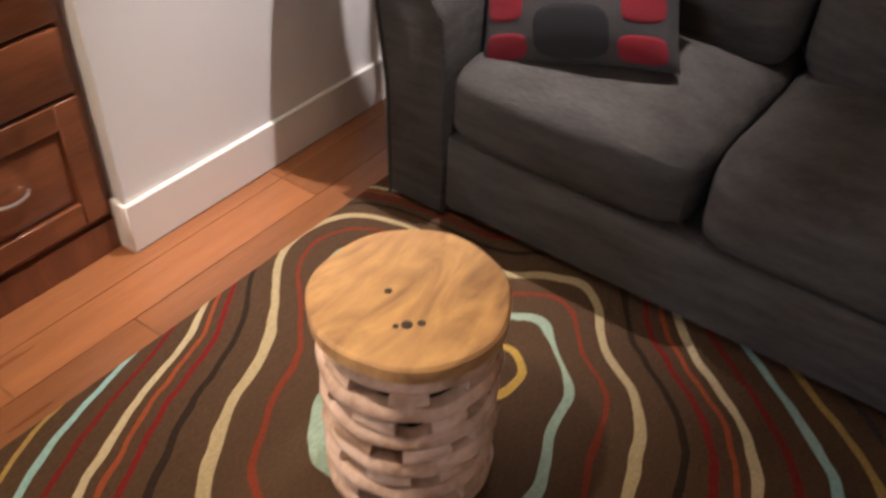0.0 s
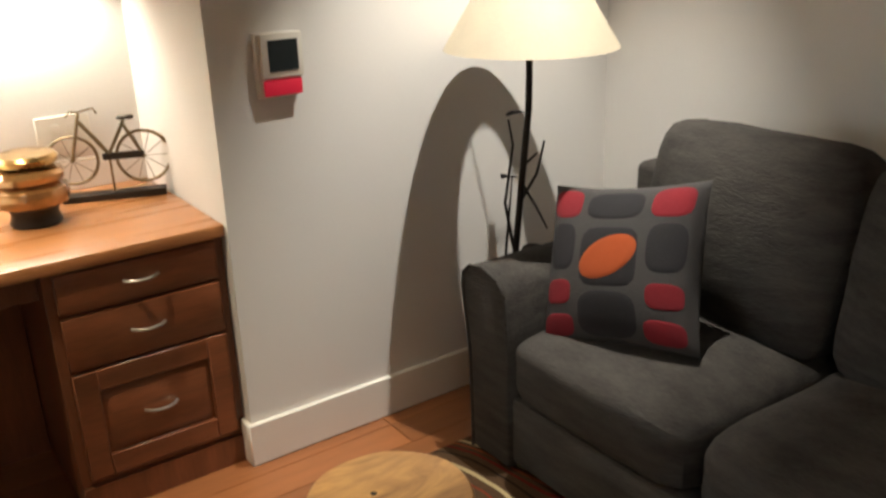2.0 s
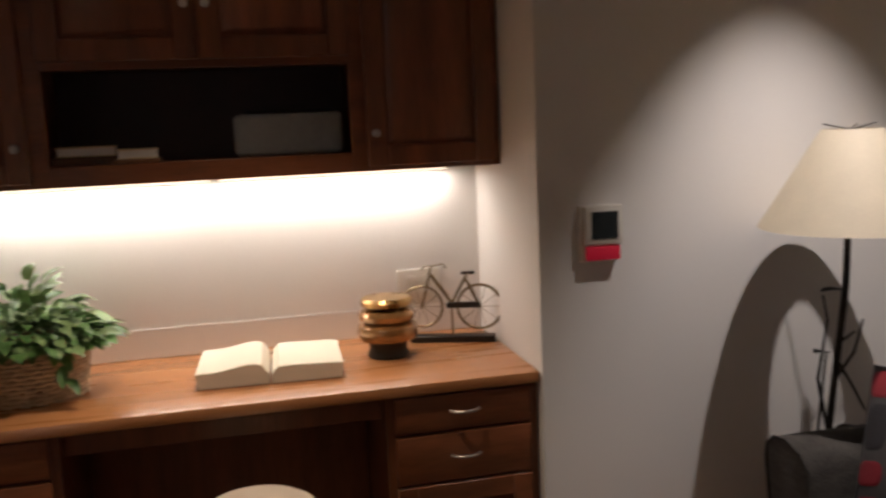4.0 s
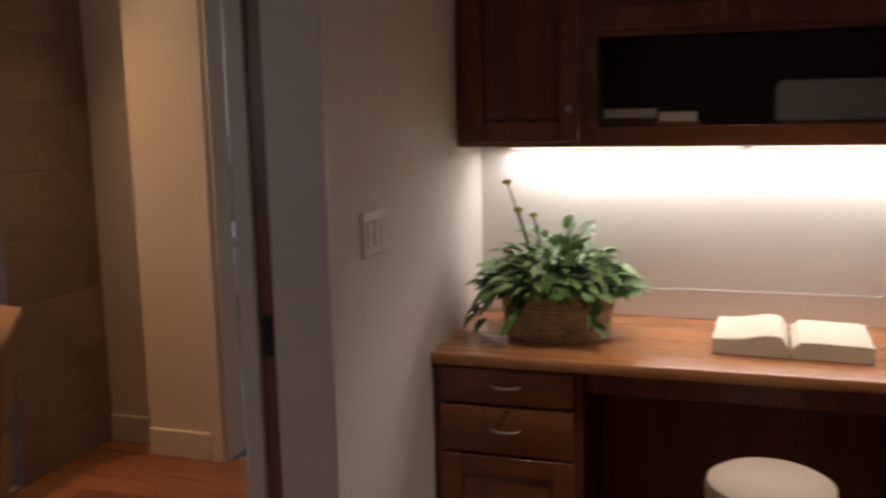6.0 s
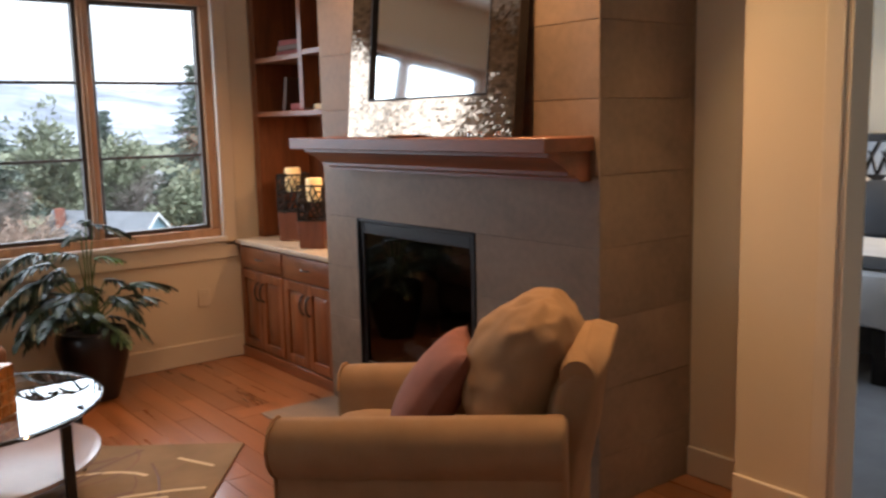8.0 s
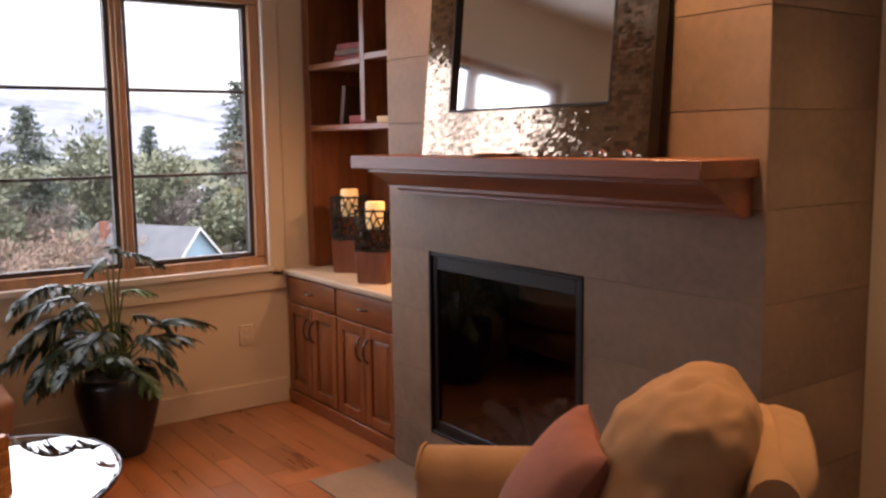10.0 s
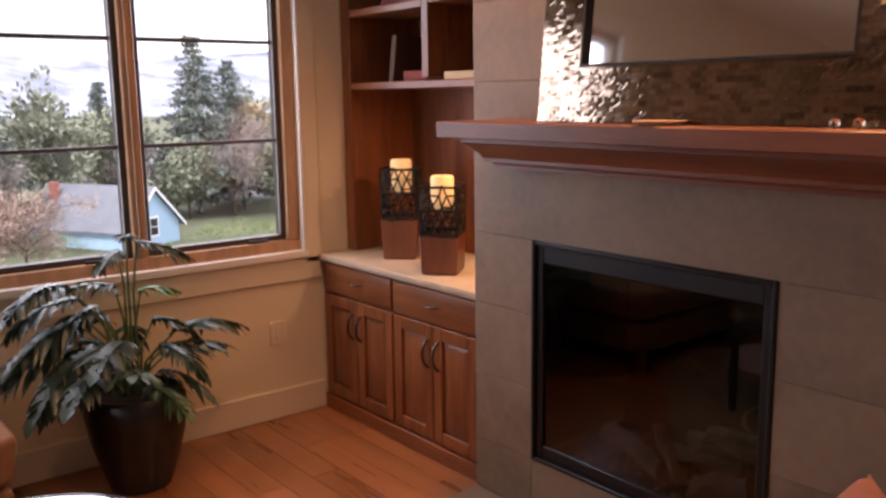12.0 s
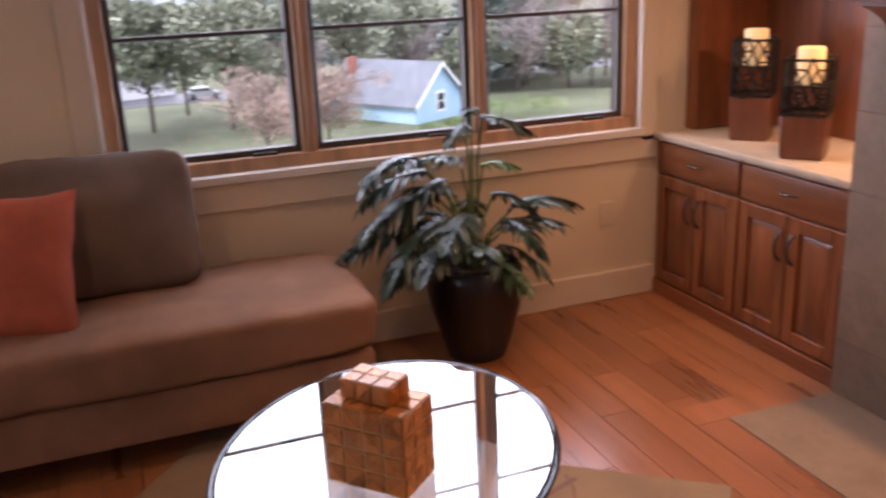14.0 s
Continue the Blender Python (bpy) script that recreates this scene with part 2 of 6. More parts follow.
def mesh_from(bm, name, material, smooth=True):
    me = bpy.data.meshes.new(name)
    if smooth:
        for f in bm.faces:
            f.smooth = True
    bm.to_mesh(me)
    bm.free()
    if smooth:
        me.set_sharp_from_angle(angle=radians(38))
    me.materials.append(M[material] if isinstance(material, str) else material)
    return me


def part(name, bm, material, parent, label="", smooth=True):
    ob = new(name, mesh_from(bm, name, material, smooth))
    ob.parent = parent
    if label:
        tagged(ob, label)
    return ob


def thing(name, label, category, m=None, group=""):
    ob = new(name)
    ob.empty_display_size = 0.1
    ob.matrix_world = m if m is not None else Matrix.Identity(4)
    return tagged(ob, label, category, group)


def solid(name, bm, material, label, category="", kind="structure", m=None, group=""):
    ob = new(name, mesh_from(bm, name, material))
    if m is not None:
        ob.matrix_world = m
    return tagged(ob, label, category, group, kind)

# ---- structure ----
solid("wall_nook_back", boxes((-0.23, 1.98, 0.62, 0.74, 0, 2.6)), "wall_den", "off-white painted wall behind the built-in desk", "wall")
solid("wall_nook_side", boxes((1.86, 1.98, 0.07, 0.62, 0, 2.6)), "wall_den", "off-white painted return wall beside the desk", "wall")
solid("wall_den_north", boxes((1.86, 3.42, -0.05, 0.07, 0, 2.6)), "wall_den", "off-white painted wall behind the floor lamp", "wall")
solid("wall_den_east", boxes((3.30, 3.42, -4.3, -0.05, 0, 2.6)), "wall_den", "off-white painted wall behind the grey sofa", "wall")
solid("wall_den_south", boxes((0, 3.42, -4.42, -4.3, 0, 2.6)), "wall_den", "off-white painted wall closing the den", "wall")
solid("wall_divider", boxes((-0.23, 0.0, -0.73, 0.62, 0, 2.76)), "wall_den", "thick painted wall beside the desk, ending at the wide opening", "wall")
solid("wall_divider_south", boxes((-0.23, 0.0, -5.6, -3.2, 0, 2.76)), "wall_den", "thick painted wall on the far side of the wide opening", "wall")
solid("wall_divider_header", boxes((-0.23, 0.0, -3.2, -0.73, 2.3, 2.76)), "wall_den", "painted wall above the wide opening", "wall")
solid("wall_hall", boxes((-1.57, -1.19, 0.67, 0.80, 0, 2.76), (-0.36, -0.23, 0.67, 0.80, 0, 2.76), (-1.19, -0.36, 0.67, 0.80, 2.1, 2.76)), "wall", "cream painted wall with the bedroom doorway", "wall")
solid("wall_hall_recess", boxes((-1.86, -1.57, 0.78, 0.90, 0, 2.76)), "wall", "cream painted recess beside the chimney breast", "wall")
solid("wall_alcove", boxes((-5.15, -3.82, 0.78, 0.90, 0, 2.76)), "wall", "cream painted wall behind the bookcase", "wall")
WY0, WY1, WZ0, WZ1 = -2.12, 0.145, 0.80, 2.30
solid("wall_west", boxes((-5.15, -5.0, -5.6, WY0, 0, 2.76), (-5.15, -5.0, WY1, 0.78, 0, 2.76), (-5.15, -5.0, WY0, WY1, 0, WZ0), (-5.15, -5.0, WY0, WY1, WZ1, 2.76)), "wall", "cream painted wall with a wide three-part window", "wall")
SX0, SX1 = -3.9, -1.3
solid("wall_south", boxes((-5.15, SX0, -5.6, -5.45, 0, 2.76), (SX1, -0.23, -5.6, -5.45, 0, 2.76), (SX0, SX1, -5.6, -5.45, 0, 0.75), (SX0, SX1, -5.6, -5.45, 2.2, 2.76)), "wall", "cream painted wall with a window, opposite the fireplace", "wall")
solid("ceiling_living", boxes((-5.15, 0.0, -5.6, 0.90, 2.76, 2.86)), "ceiling", "smooth cream ceiling", "ceiling")
solid("ceiling_den", boxes((0.0, 3.42, -4.42, 0.74, 2.6, 2.7)), "ceiling", "smooth cream ceiling of the den", "ceiling")
# bedroom
solid("wall_bedroom", boxes((-4.3, 0.9, 4.6, 4.72, 0, 2.72), (0.78, 0.9, 0.9, 4.6, 0, 2.72), (-4.3, -4.18, 0.9, 1.9, 0, 2.72), (-4.3, -4.18, 3.3, 4.6, 0, 2.72), (-4.3, -4.18, 1.9, 3.3, 0, 0.8), (-4.3, -4.18, 1.9, 3.3, 2.2, 2.72), (-0.23, 0.9, 0.80, 0.9, 0, 2.72)), "wall", "pale painted walls of the bedroom", "wall")
solid("ceiling_bedroom", boxes((-4.3, 0.9, 0.9, 4.72, 2.72, 2.8)), "ceiling", "plain white bedroom ceiling", "ceiling")
solid("carpet_bedroom", boxes((-4.3, 0.9, 0.80, 4.72, -0.1, 0.008), (-1.19, -0.36, 0.69, 0.80, -0.1, 0.008)), mat("grey_carpet", (0.33, 0.33, 0.34), 0.95, var=0.12, scale=5, fine=240, bump=0.6), "grey wall-to-wall bedroom carpet", "carpet")
floor = solid("floor", boxes((-5.15, 3.42, -5.6, 0.80, -0.12, -0.012)), "subfloor", "warm oak plank floor with a satin finish", "floor")

# chimney breast: a core with a firebox cavity, clad in tiles further down
FX0, FX1, FZ0, FZ1 = -3.51, -2.57, 0.21, 1.02
breast = solid("chimney_breast", boxes((-3.81, FX0, 0.2225, 1.0, 0, 2.76), (FX1, -1.8625, 0.2225, 1.0, 0, 2.76), (FX0, FX1, 0.2225, 1.0, 0, FZ0), (FX0, FX1, 0.2225, 1.0, FZ1, 2.76), (FX0, FX1, 0.75, 1.0, FZ0, FZ1)), "grout", "chimney breast clad in large beige limestone tiles", "fireplace wall")


def sweep_trim(name, rows, material, label):
    return solid(name, boxes(*rows, bevel=0.004), material, label, "baseboard")


sweep_trim("baseboard_den", [(1.845, 3.30, -0.066, -0.05, 0, 0.14), (1.845, 1.86, -0.05, 0.0, 0, 0.14), (3.284, 3.3, -4.3, -0.066, 0, 0.14), (0, 0.016, -0.73, -0.01, 0, 0.14)], "trim", "white painted baseboard with a square top")
sweep_trim("baseboard_living", [(-5.0, -4.984, -5.45, 0.24, 0, 0.14), (-5.0, -0.23, -5.45, -5.434, 0, 0.14)], "trim_liv", "cream painted baseboard")
sweep_trim("baseboard_hall", [(-1.57, -1.26, 0.654, 0.67, 0, 0.125), (-1.86, -1.57, 0.764, 0.78, 0, 0.125)], "trim_liv", "cream painted baseboard in the hall")

# ---- more materials ----
M["charcoal"] = mat("charcoal_weave", (0.059, 0.053, 0.047), 0.95, var=0.34, scale=24, fine=170, bump=0.8, stretch=(0.6, 0.3, 1.6), spec=0.2)
M["tan"] = mat("tan_weave", (0.33, 0.20, 0.105), 0.95, var=0.14, scale=7, fine=380, bump=0.45, spec=0.2)
M["suede"] = mat("brown_suede", (0.235, 0.125, 0.075), 0.9, var=0.22, scale=5, fine=260, bump=0.25, spec=0.25)
M["taupe"] = mat("taupe_velvet", (0.15, 0.105, 0.078), 0.85, var=0.2, scale=6, fine=260, bump=0.25, spec=0.3)
M["rust"] = mat("rust_fabric", (0.36, 0.085, 0.04), 0.9, var=0.25, scale=9, fine=260, bump=0.4)
M["mauve"] = mat("mauve_fabric", (0.24, 0.095, 0.068), 0.9, var=0.2, scale=9, fine=260, bump=0.4)
M["linen"] = mat("white_linen", (0.72, 0.70, 0.68), 0.9, var=0.08, scale=5, fine=200, bump=0.3)
M["grey_linen"] = mat("slate_linen", (0.05, 0.052, 0.055), 0.9, var=0.15, scale=5, fine=200, bump=0.3)
M["shade"] = mat("parchment_shade", (0.62, 0.54, 0.40), 0.7, var=0.06, scale=9, fine=120, bump=0.15)
M["iron"] = mat("dark_iron", (0.035, 0.028, 0.022), 0.5, 0.6, var=0.3, scale=12)
M["teak"] = mat("golden_teak", (0.52, 0.30, 0.11), 0.42, var=0.3, scale=4.5, fine=16, bump=0.05, stretch=(0.8, 2.2, 1), dark=(0.27, 0.135, 0.055), warp=3.0)
M["driftwood"] = mat("weathered_teak", (0.60, 0.44, 0.33), 0.7, var=0.35, scale=7, fine=50, bump=0.3, dark=(0.30, 0.16, 0.08))
M["knot"] = mat("dark_knot", (0.06, 0.04, 0.025), 0.8)
M["wicker"] = mat("wicker", (0.52, 0.39, 0.25), 0.7, var=0.35, scale=30, fine=90, bump=0.2)
M["leaf"] = mat("green_leaf", (0.10, 0.22, 0.055), 0.45, var=0.5, scale=9, fine=60, bump=0.1)
M["fern"] = mat("pale_green_leaf", (0.25, 0.38, 0.16), 0.5, var=0.45, scale=9, fine=60, bump=0.1)
M["philo"] = mat("dark_glossy_leaf", (0.026, 0.050, 0.030), 0.38, var=0.45, scale=9, fine=60, bump=0.15)
M["philo_mid"] = mat("mid_green_leaf", (0.055, 0.095, 0.042), 0.4, var=0.4, scale=9, fine=60, bump=0.15)
M["young"] = mat("young_leaf", (0.14, 0.28, 0.06), 0.4, var=0.3, scale=9)
M["stem"] = mat("green_stem", (0.10, 0.15, 0.05), 0.5)
M["flower"] = mat("yellow_green_bloom", (0.55, 0.55, 0.12), 0.6)
M["pot"] = mat("dark_glazed_pot", (0.013, 0.011, 0.013), 0.35, var=0.3, scale=4)
M["soil"] = mat("soil", (0.03, 0.02, 0.014), 0.95, fine=30, bump=0.8, dist=0.02)
M["paper"] = mat("book_paper", (0.70, 0.62, 0.50), 0.85, var=0.06, scale=3, fine=220, bump=0.25, stretch=(1, 1, 9))
M["page"] = mat("printed_page", (0.74, 0.67, 0.55), 0.85, var=0.05, scale=3, fine=120, bump=0.05)
M["amber"] = mat("amber_glass_band", (0.42, 0.22, 0.08), 0.12, 0.5, var=0.3, scale=10, bump=0.05, coat=0.6)
M["brass"] = mat("aged_brass", (0.48, 0.31, 0.13), 0.28, 1.0, var=0.25, scale=9)
M["bronze"] = mat("bronze_wire", (0.22, 0.17, 0.10), 0.4, 0.9, var=0.3, scale=20)
M["wax"] = glow("lit_candle_wax", (0.95, 0.70, 0.34), 0.19)
M["counter"] = mat("beige_stone_counter", (0.50, 0.41, 0.30), 0.4, var=0.15, scale=9, fine=60, bump=0.05)
M["log"] = mat("ceramic_log", (0.17, 0.135, 0.11), 0.9, var=0.5, scale=11, fine=40, bump=0.7, dist=0.01)
M["smoked"] = mat("dark_fire_glass", (0.010, 0.010, 0.011), 0.06, var=0.1, bump=0.0)
M["hammered"] = mat("hammered_bronze", (0.30, 0.23, 0.17), 0.07, 0.97, var=0.3, scale=14, fine=70, bump=0.05, dist=0.004, spread=0.3)
M["mirror"] = mat("mirror_silver", (0.90, 0.90, 0.89), 0.015, 1.0, var=0.0, bump=0.0)
M["bookred"] = mat("red_book_cloth", (0.22, 0.035, 0.025), 0.7)
M["bookbrown"] = mat("brown_book_leather", (0.15, 0.07, 0.035), 0.6, spread=0.4)
M["bookcream"] = mat("cream_book", (0.62, 0.50, 0.32), 0.8)
M["red_led"] = glow("red_led", (0.45, 0.01, 0.03), 0.35)
M["screen"] = mat("lcd_screen", (0.03, 0.035, 0.035), 0.15, bump=0.0)
M["dark_pull"] = mat("dark_bronze_pull", (0.09, 0.07, 0.06), 0.35, 0.9, var=0.2)
M["box_gold"] = mat("gold_capiz", (0.44, 0.17, 0.034), 0.28, 0.3, var=0.35, scale=16, fine=50, bump=0.3, spread=0.25)
M["box_line"] = mat("pale_gold_inlay", (0.62, 0.40, 0.18), 0.3, 0.5)


def extruded(bm, pts, a0, a1, axis="x"):
    """A prism from a closed outline, along an axis: x (outline in y, z), y (x, z) or z (x, y)."""
    def at(u, v, a):
        return {"x": (a, u, v), "y": (u, a, v), "z": (u, v, a)}[axis]
    lo, hi = [bm.verts.new(at(u, v, a0)) for u, v in pts], [bm.verts.new(at(u, v, a1)) for u, v in pts]
    n = len(pts)
    for k in range(n):
        bm.faces.new((lo[k], lo[(k + 1) % n], hi[(k + 1) % n], hi[k]))
    fs = [bm.faces.new(lo[::-1]), bm.faces.new(hi)]
    bmesh.ops.recalc_face_normals(bm, faces=bm.faces)
    return fs


def raised_panel(name, parent, wood, x0, x1, z0, z1, y, depth=0.02, rail=0.06):
    """A frame-and-raised-panel front facing -y, its back at y: the panel, with stiles and rails under it."""
    f = y - depth
    bm = bmesh.new()
    box(bm, x0 + rail - 0.004, x1 - rail + 0.004, y - 0.006, y, z0 + rail - 0.004, z1 - rail + 0.004)
    a, b, c, d = x0 + rail + 0.006, x1 - rail - 0.006, z0 + rail + 0.006, z1 - rail - 0.006
    s = 0.022
    out = [bm.verts.new(v) for v in ((a, y - 0.006, c), (b, y - 0.006, c), (b, y - 0.006, d), (a, y - 0.006, d))]
    top = [bm.verts.new(v) for v in ((a + s, f + 0.003, c + s), (b - s, f + 0.003, c + s), (b - s, f + 0.003, d - s), (a + s, f + 0.003, d - s))]
    bm.faces.new(top)
    for k in range(4):
        bm.faces.new((out[k], out[(k + 1) % 4], top[(k + 1) % 4], top[k]))
    bmesh.ops.recalc_face_normals(bm, faces=bm.faces)
    front = part(name, bm, wood, parent)
    for r in ((x0, x0 + rail, f, y, z0, z1), (x1 - rail, x1, f, y, z0, z1)):
        part("stile", boxes(r, bevel=0.003), wood, front)
    for r in ((x0 + rail, x1 - rail, f, y, z0, z0 + rail), (x0 + rail, x1 - rail, f, y, z1 - rail, z1)):
        part("rail", boxes(r, bevel=0.003), wood, front)
    return front


def bow_handle(bm, p, q, out, radius=0.005):
    """A bowed pull from p to q that stands out along -y."""
    p, q = Vector(p), Vector(q)
    tube(bm, [p.lerp(q, k / 8) + Vector((0, -out * math.sin(math.pi * k / 8) ** 0.6, 0)) for k in range(9)], radius, 8)


# ---- den: built-in desk ----
def drawer_unit(x0, x1):
    u = thing("desk_drawer_unit", "dark cherry base cabinet with three drawers under the desk", "cabinet", group="desk drawer units")
    part("carcass", boxes((x0, x1, 0.0, 0.6, 0.09, 0.722), (x0 + 0.002, x1 - 0.002, -0.012, 0.55, 0.0, 0.09), bevel=0.002), "cherry", u)
    for z0, z1, panel in ((0.605, 0.715, False), (0.445, 0.595, False), (0.115, 0.435, True)):
        if panel:
            d = raised_panel("drawer_front", u, "cherry_h", x0 + 0.025, x1 - 0.025, z0, z1, 0.0, 0.02, 0.062)
        else:
            d = part("drawer_front", boxes((x0 + 0.025, x1 - 0.025, -0.02, 0.0, z0, z1), bevel=0.006, seg=2), "cherry_h", u)
        bm = bmesh.new()
        xc, zc = (x0 + x1) / 2, (z0 + z1) / 2
        bow_handle(bm, (xc - 0.046, -0.022, zc + 0.004), (xc + 0.046, -0.022, zc + 0.004), 0.024, 0.0045)
        part("handle", bm, "nickel", d, "brushed nickel bow handle")
    return u


drawer_unit(0.002, 0.47)
drawer_unit(1.38, 1.858)
kp = thing("knee_panel", "dark cherry back panel of the desk's knee space", "desk panel")
part("panel", boxes((0.472, 1.378, 0.42, 0.44, 0.0, 0.722), (0.472, 1.378, 0.05, 0.07, 0.64, 0.722), bevel=0.002), "cherry", kp)
solid("worktop", boxes((0.002, 1.858, -0.032, 0.616, 0.724, 0.76), bevel=0.006, seg=2), "desk", "polished reddish-brown wooden worktop between two walls", "desk", "thing")
solid("backsplash", boxes((0.002, 1.858, 0.6155, 0.6195, 0.761, 0.862)), "wall_den", "low painted splash strip along the desk wall", "trim")

# upper cabinets with an open niche
uc = thing("upper_cabinet", "dark cherry wall cabinet with an open niche above the desk", "cabinet")
part("carcass", boxes((0.002, 0.45, 0.322, 0.618, 1.38, 2.58), (1.385, 1.858, 0.322, 0.618, 1.38, 2.58), (0.45, 1.385, 0.322, 0.618, 1.735, 2.58), (0.45, 1.385, 0.322, 0.618, 1.38, 1.437), (0.45, 1.385, 0.6, 0.618, 1.437, 1.735), bevel=0.001), "cherry", uc)
part("face_frame", boxes((0.002, 0.03, 0.302, 0.322, 1.38, 2.58), (1.83, 1.858, 0.302, 0.322, 1.38, 2.58), (0.41, 0.466, 0.302, 0.322, 1.38, 2.58), (1.366, 1.42, 0.302, 0.322, 1.38, 2.58), (0.466, 1.366, 0.302, 0.322, 1.38, 1.442), (0.466, 1.366, 0.302, 0.322, 1.72, 1.752), (0.03, 0.41, 0.302, 0.322, 1.38, 1.405), (1.42, 1.83, 0.302, 0.322, 1.38, 1.405), bevel=0.002), "cherry_h", uc)
# board before the carcass back; the recess's shade is put into its dark colour
part("niche_back", boxes((0.455, 1.38, 0.59, 0.598, 1.44, 1.732)), mat("niche_shade_tone", (0.06, 0.04, 0.038), 0.6), uc, "back of the open niche, coloured dark for its shade")
for x0, x1, z0, kx, kz in ((0.022, 0.415, 1.395, 0.385, 1.50), (1.415, 1.838, 1.395, 1.44, 1.50), (0.46, 0.914, 1.745, 0.885, 1.905), (0.918, 1.372, 1.745, 0.947, 1.905)):
    d = raised_panel("door", uc, "cherry", x0, x1, z0, 2.56, 0.3, 0.021, 0.065)
    bm = bmesh.new()
    turned(bm, [(0.006, 0), (0.006, 0.012), (0.013, 0.018), (0.013, 0.026), (0.004, 0.03)], 16)
    bmesh.ops.transform(bm, verts=bm.verts, matrix=pose(kx, 0.278, kz, 90))
    part("knob", bm, "nickel", d, "small nickel knob")
for xc in (0.52, 1.34):
    ls = thing("under_cabinet_light", "slim glowing strip light under the wall cabinet", "strip light", pose(xc, 0.55, 1.38), "under-cabinet lights")
    part("housing", boxes((-0.405, 0.405, -0.025, 0.025, -0.014, 0.0), bevel=0.002), "plate", ls)
    part("diffuser", boxes((-0.395, 0.395, 0.006, 0.02, -0.0175, -0.0145)), "led", ls, "glowing diffuser")

for x, y, z, w in ((0.56, 0.40, 1.4425, 0.17), (0.71, 0.38, 1.4425, 0.12)):
    lo = thing("book", "dark book under a pale one in the niche", "book", pose(x, y, z, 0, 0, 2), "books in the niche")
    part("cover", boxes((-w / 2 - 0.01, w / 2 + 0.01, -0.07, 0.07, 0, 0.024 if x < 0.6 else 0.012), bevel=0.002), "bookbrown", lo)
    z += 0.0245 if x < 0.6 else 0.0125
    bk = thing("book", "small pale book lying in the dark niche", "book", pose(x, y, z, 0, 0, 4), "books in the niche")
    part("cover", boxes((-w / 2, w / 2, -0.06, 0.06, 0, 0.004), (-w / 2, w / 2, -0.06, 0.06, 0.026, 0.030), bevel=0.001), "bookcream", bk)
    part("pages", boxes((-w / 2 + 0.004, w / 2 - 0.002, -0.057, 0.057, 0.004, 0.026)), "linen", bk)
pb = thing("storage_box", "pale grey rounded storage box in the niche", "box", pose(1.18, 0.46, 1.4425))
part("body", boxes((-0.175, 0.175, -0.06, 0.06, 0, 0.135), bevel=0.02, seg=3), mat("pale_grey_felt", (0.36, 0.37, 0.36), 0.9), pb)
part("lid", boxes((-0.14, 0.14, -0.055, 0.055, 0.135, 0.146), bevel=0.004), "black", pb, "thin dark lid")

# open book
ob_ = thing("open_book", "thick open book with cream pages lying on the desk", "book", pose(1.065, 0.29, 0.76, 0, 0, -3))
for side in (-1, 1):
    bm = bmesh.new()
    prof = [(0.004, 0.0), (0.215, 0.0), (0.222, 0.042)] + [(0.222 - 0.218 * k / 10, 0.046 + (0.020 if side < 0 else 0.008) * math.sin(math.pi * (k / 10) ** (2.2 if side < 0 else 1.3)) - 0.006 * math.sin(math.pi * k / 10) - (0.020 if k == 10 else 0)) for k in range(1, 11)]
    extruded(bm, [(side * u, v + 0.003) for u, v in prof], -0.15, 0.15, "y")
    part("page_block", bm, "paper", ob_, "stack of cream pages")
    bm = bmesh.new()
    lift = [(u, v + 0.0045) for u, v in prof[2:]]
    extruded(bm, [(side * u, v) for u, v in lift] + [(side * u, v + 0.001) for u, v in lift[::-1]], -0.149, 0.149, "y")
    part("top_page", bm, "page", ob_)
part("cover", boxes((-0.226, 0.226, -0.155, 0.155, 0, 0.0028)), "bookbrown", ob_)

# amber jar
jar = thing("lidded_jar", "banded amber glass jar with a brass lid", "jar", pose(1.455, 0.335, 0.76))
part("foot", turned(bmesh.new(), [(0.066, 0), (0.07, 0.008), (0.062, 0.03), (0.068, 0.052)], 32), "iron", jar, "dark base")
part("body", turned(bmesh.new(), [(0.064, 0.052), (0.094, 0.062), (0.102, 0.085), (0.098, 0.108), (0.074, 0.122), (0.092, 0.128), (0.096, 0.145), (0.088, 0.158), (0.06, 0.168)], 40), "amber", jar)
part("lid", turned(bmesh.new(), [(0.062, 0.168), (0.084, 0.176), (0.086, 0.190), (0.078, 0.200), (0.0, 0.206)], 40), "brass", jar, "brass lid")

# bicycle ornament
bk = thing("bicycle_ornament", "small bronze wire bicycle on a dark wooden base", "ornament", pose(1.705, 0.44, 0.76, 0, 0, -20))
part("base", boxes((-0.15, 0.15, -0.025, 0.025, 0, 0.022), bevel=0.003), "iron", bk)
part("post", tube(bmesh.new(), [(0.0, 0, 0.022), (0.0, 0, 0.14)], 0.004), "bronze", bk)


def wheel(x, z, r, y=0.0):
    bm = bmesh.new()
    tube(bm, [(x + r * math.cos(a), y, z + r * math.sin(a)) for a in [2 * math.pi * k / 28 for k in range(28)]], 0.0052, 6, True)
    w = part("wheel", bm, "bronze", bk)
    bm = bmesh.new()
    for k in range(10):
        a = math.pi * 2 * k / 10
        tube(bm, [(x, y, z), (x + r * math.cos(a), y, z + r * math.sin(a))], 0.0012, 4)
    part("spokes", bm, "bronze", w)


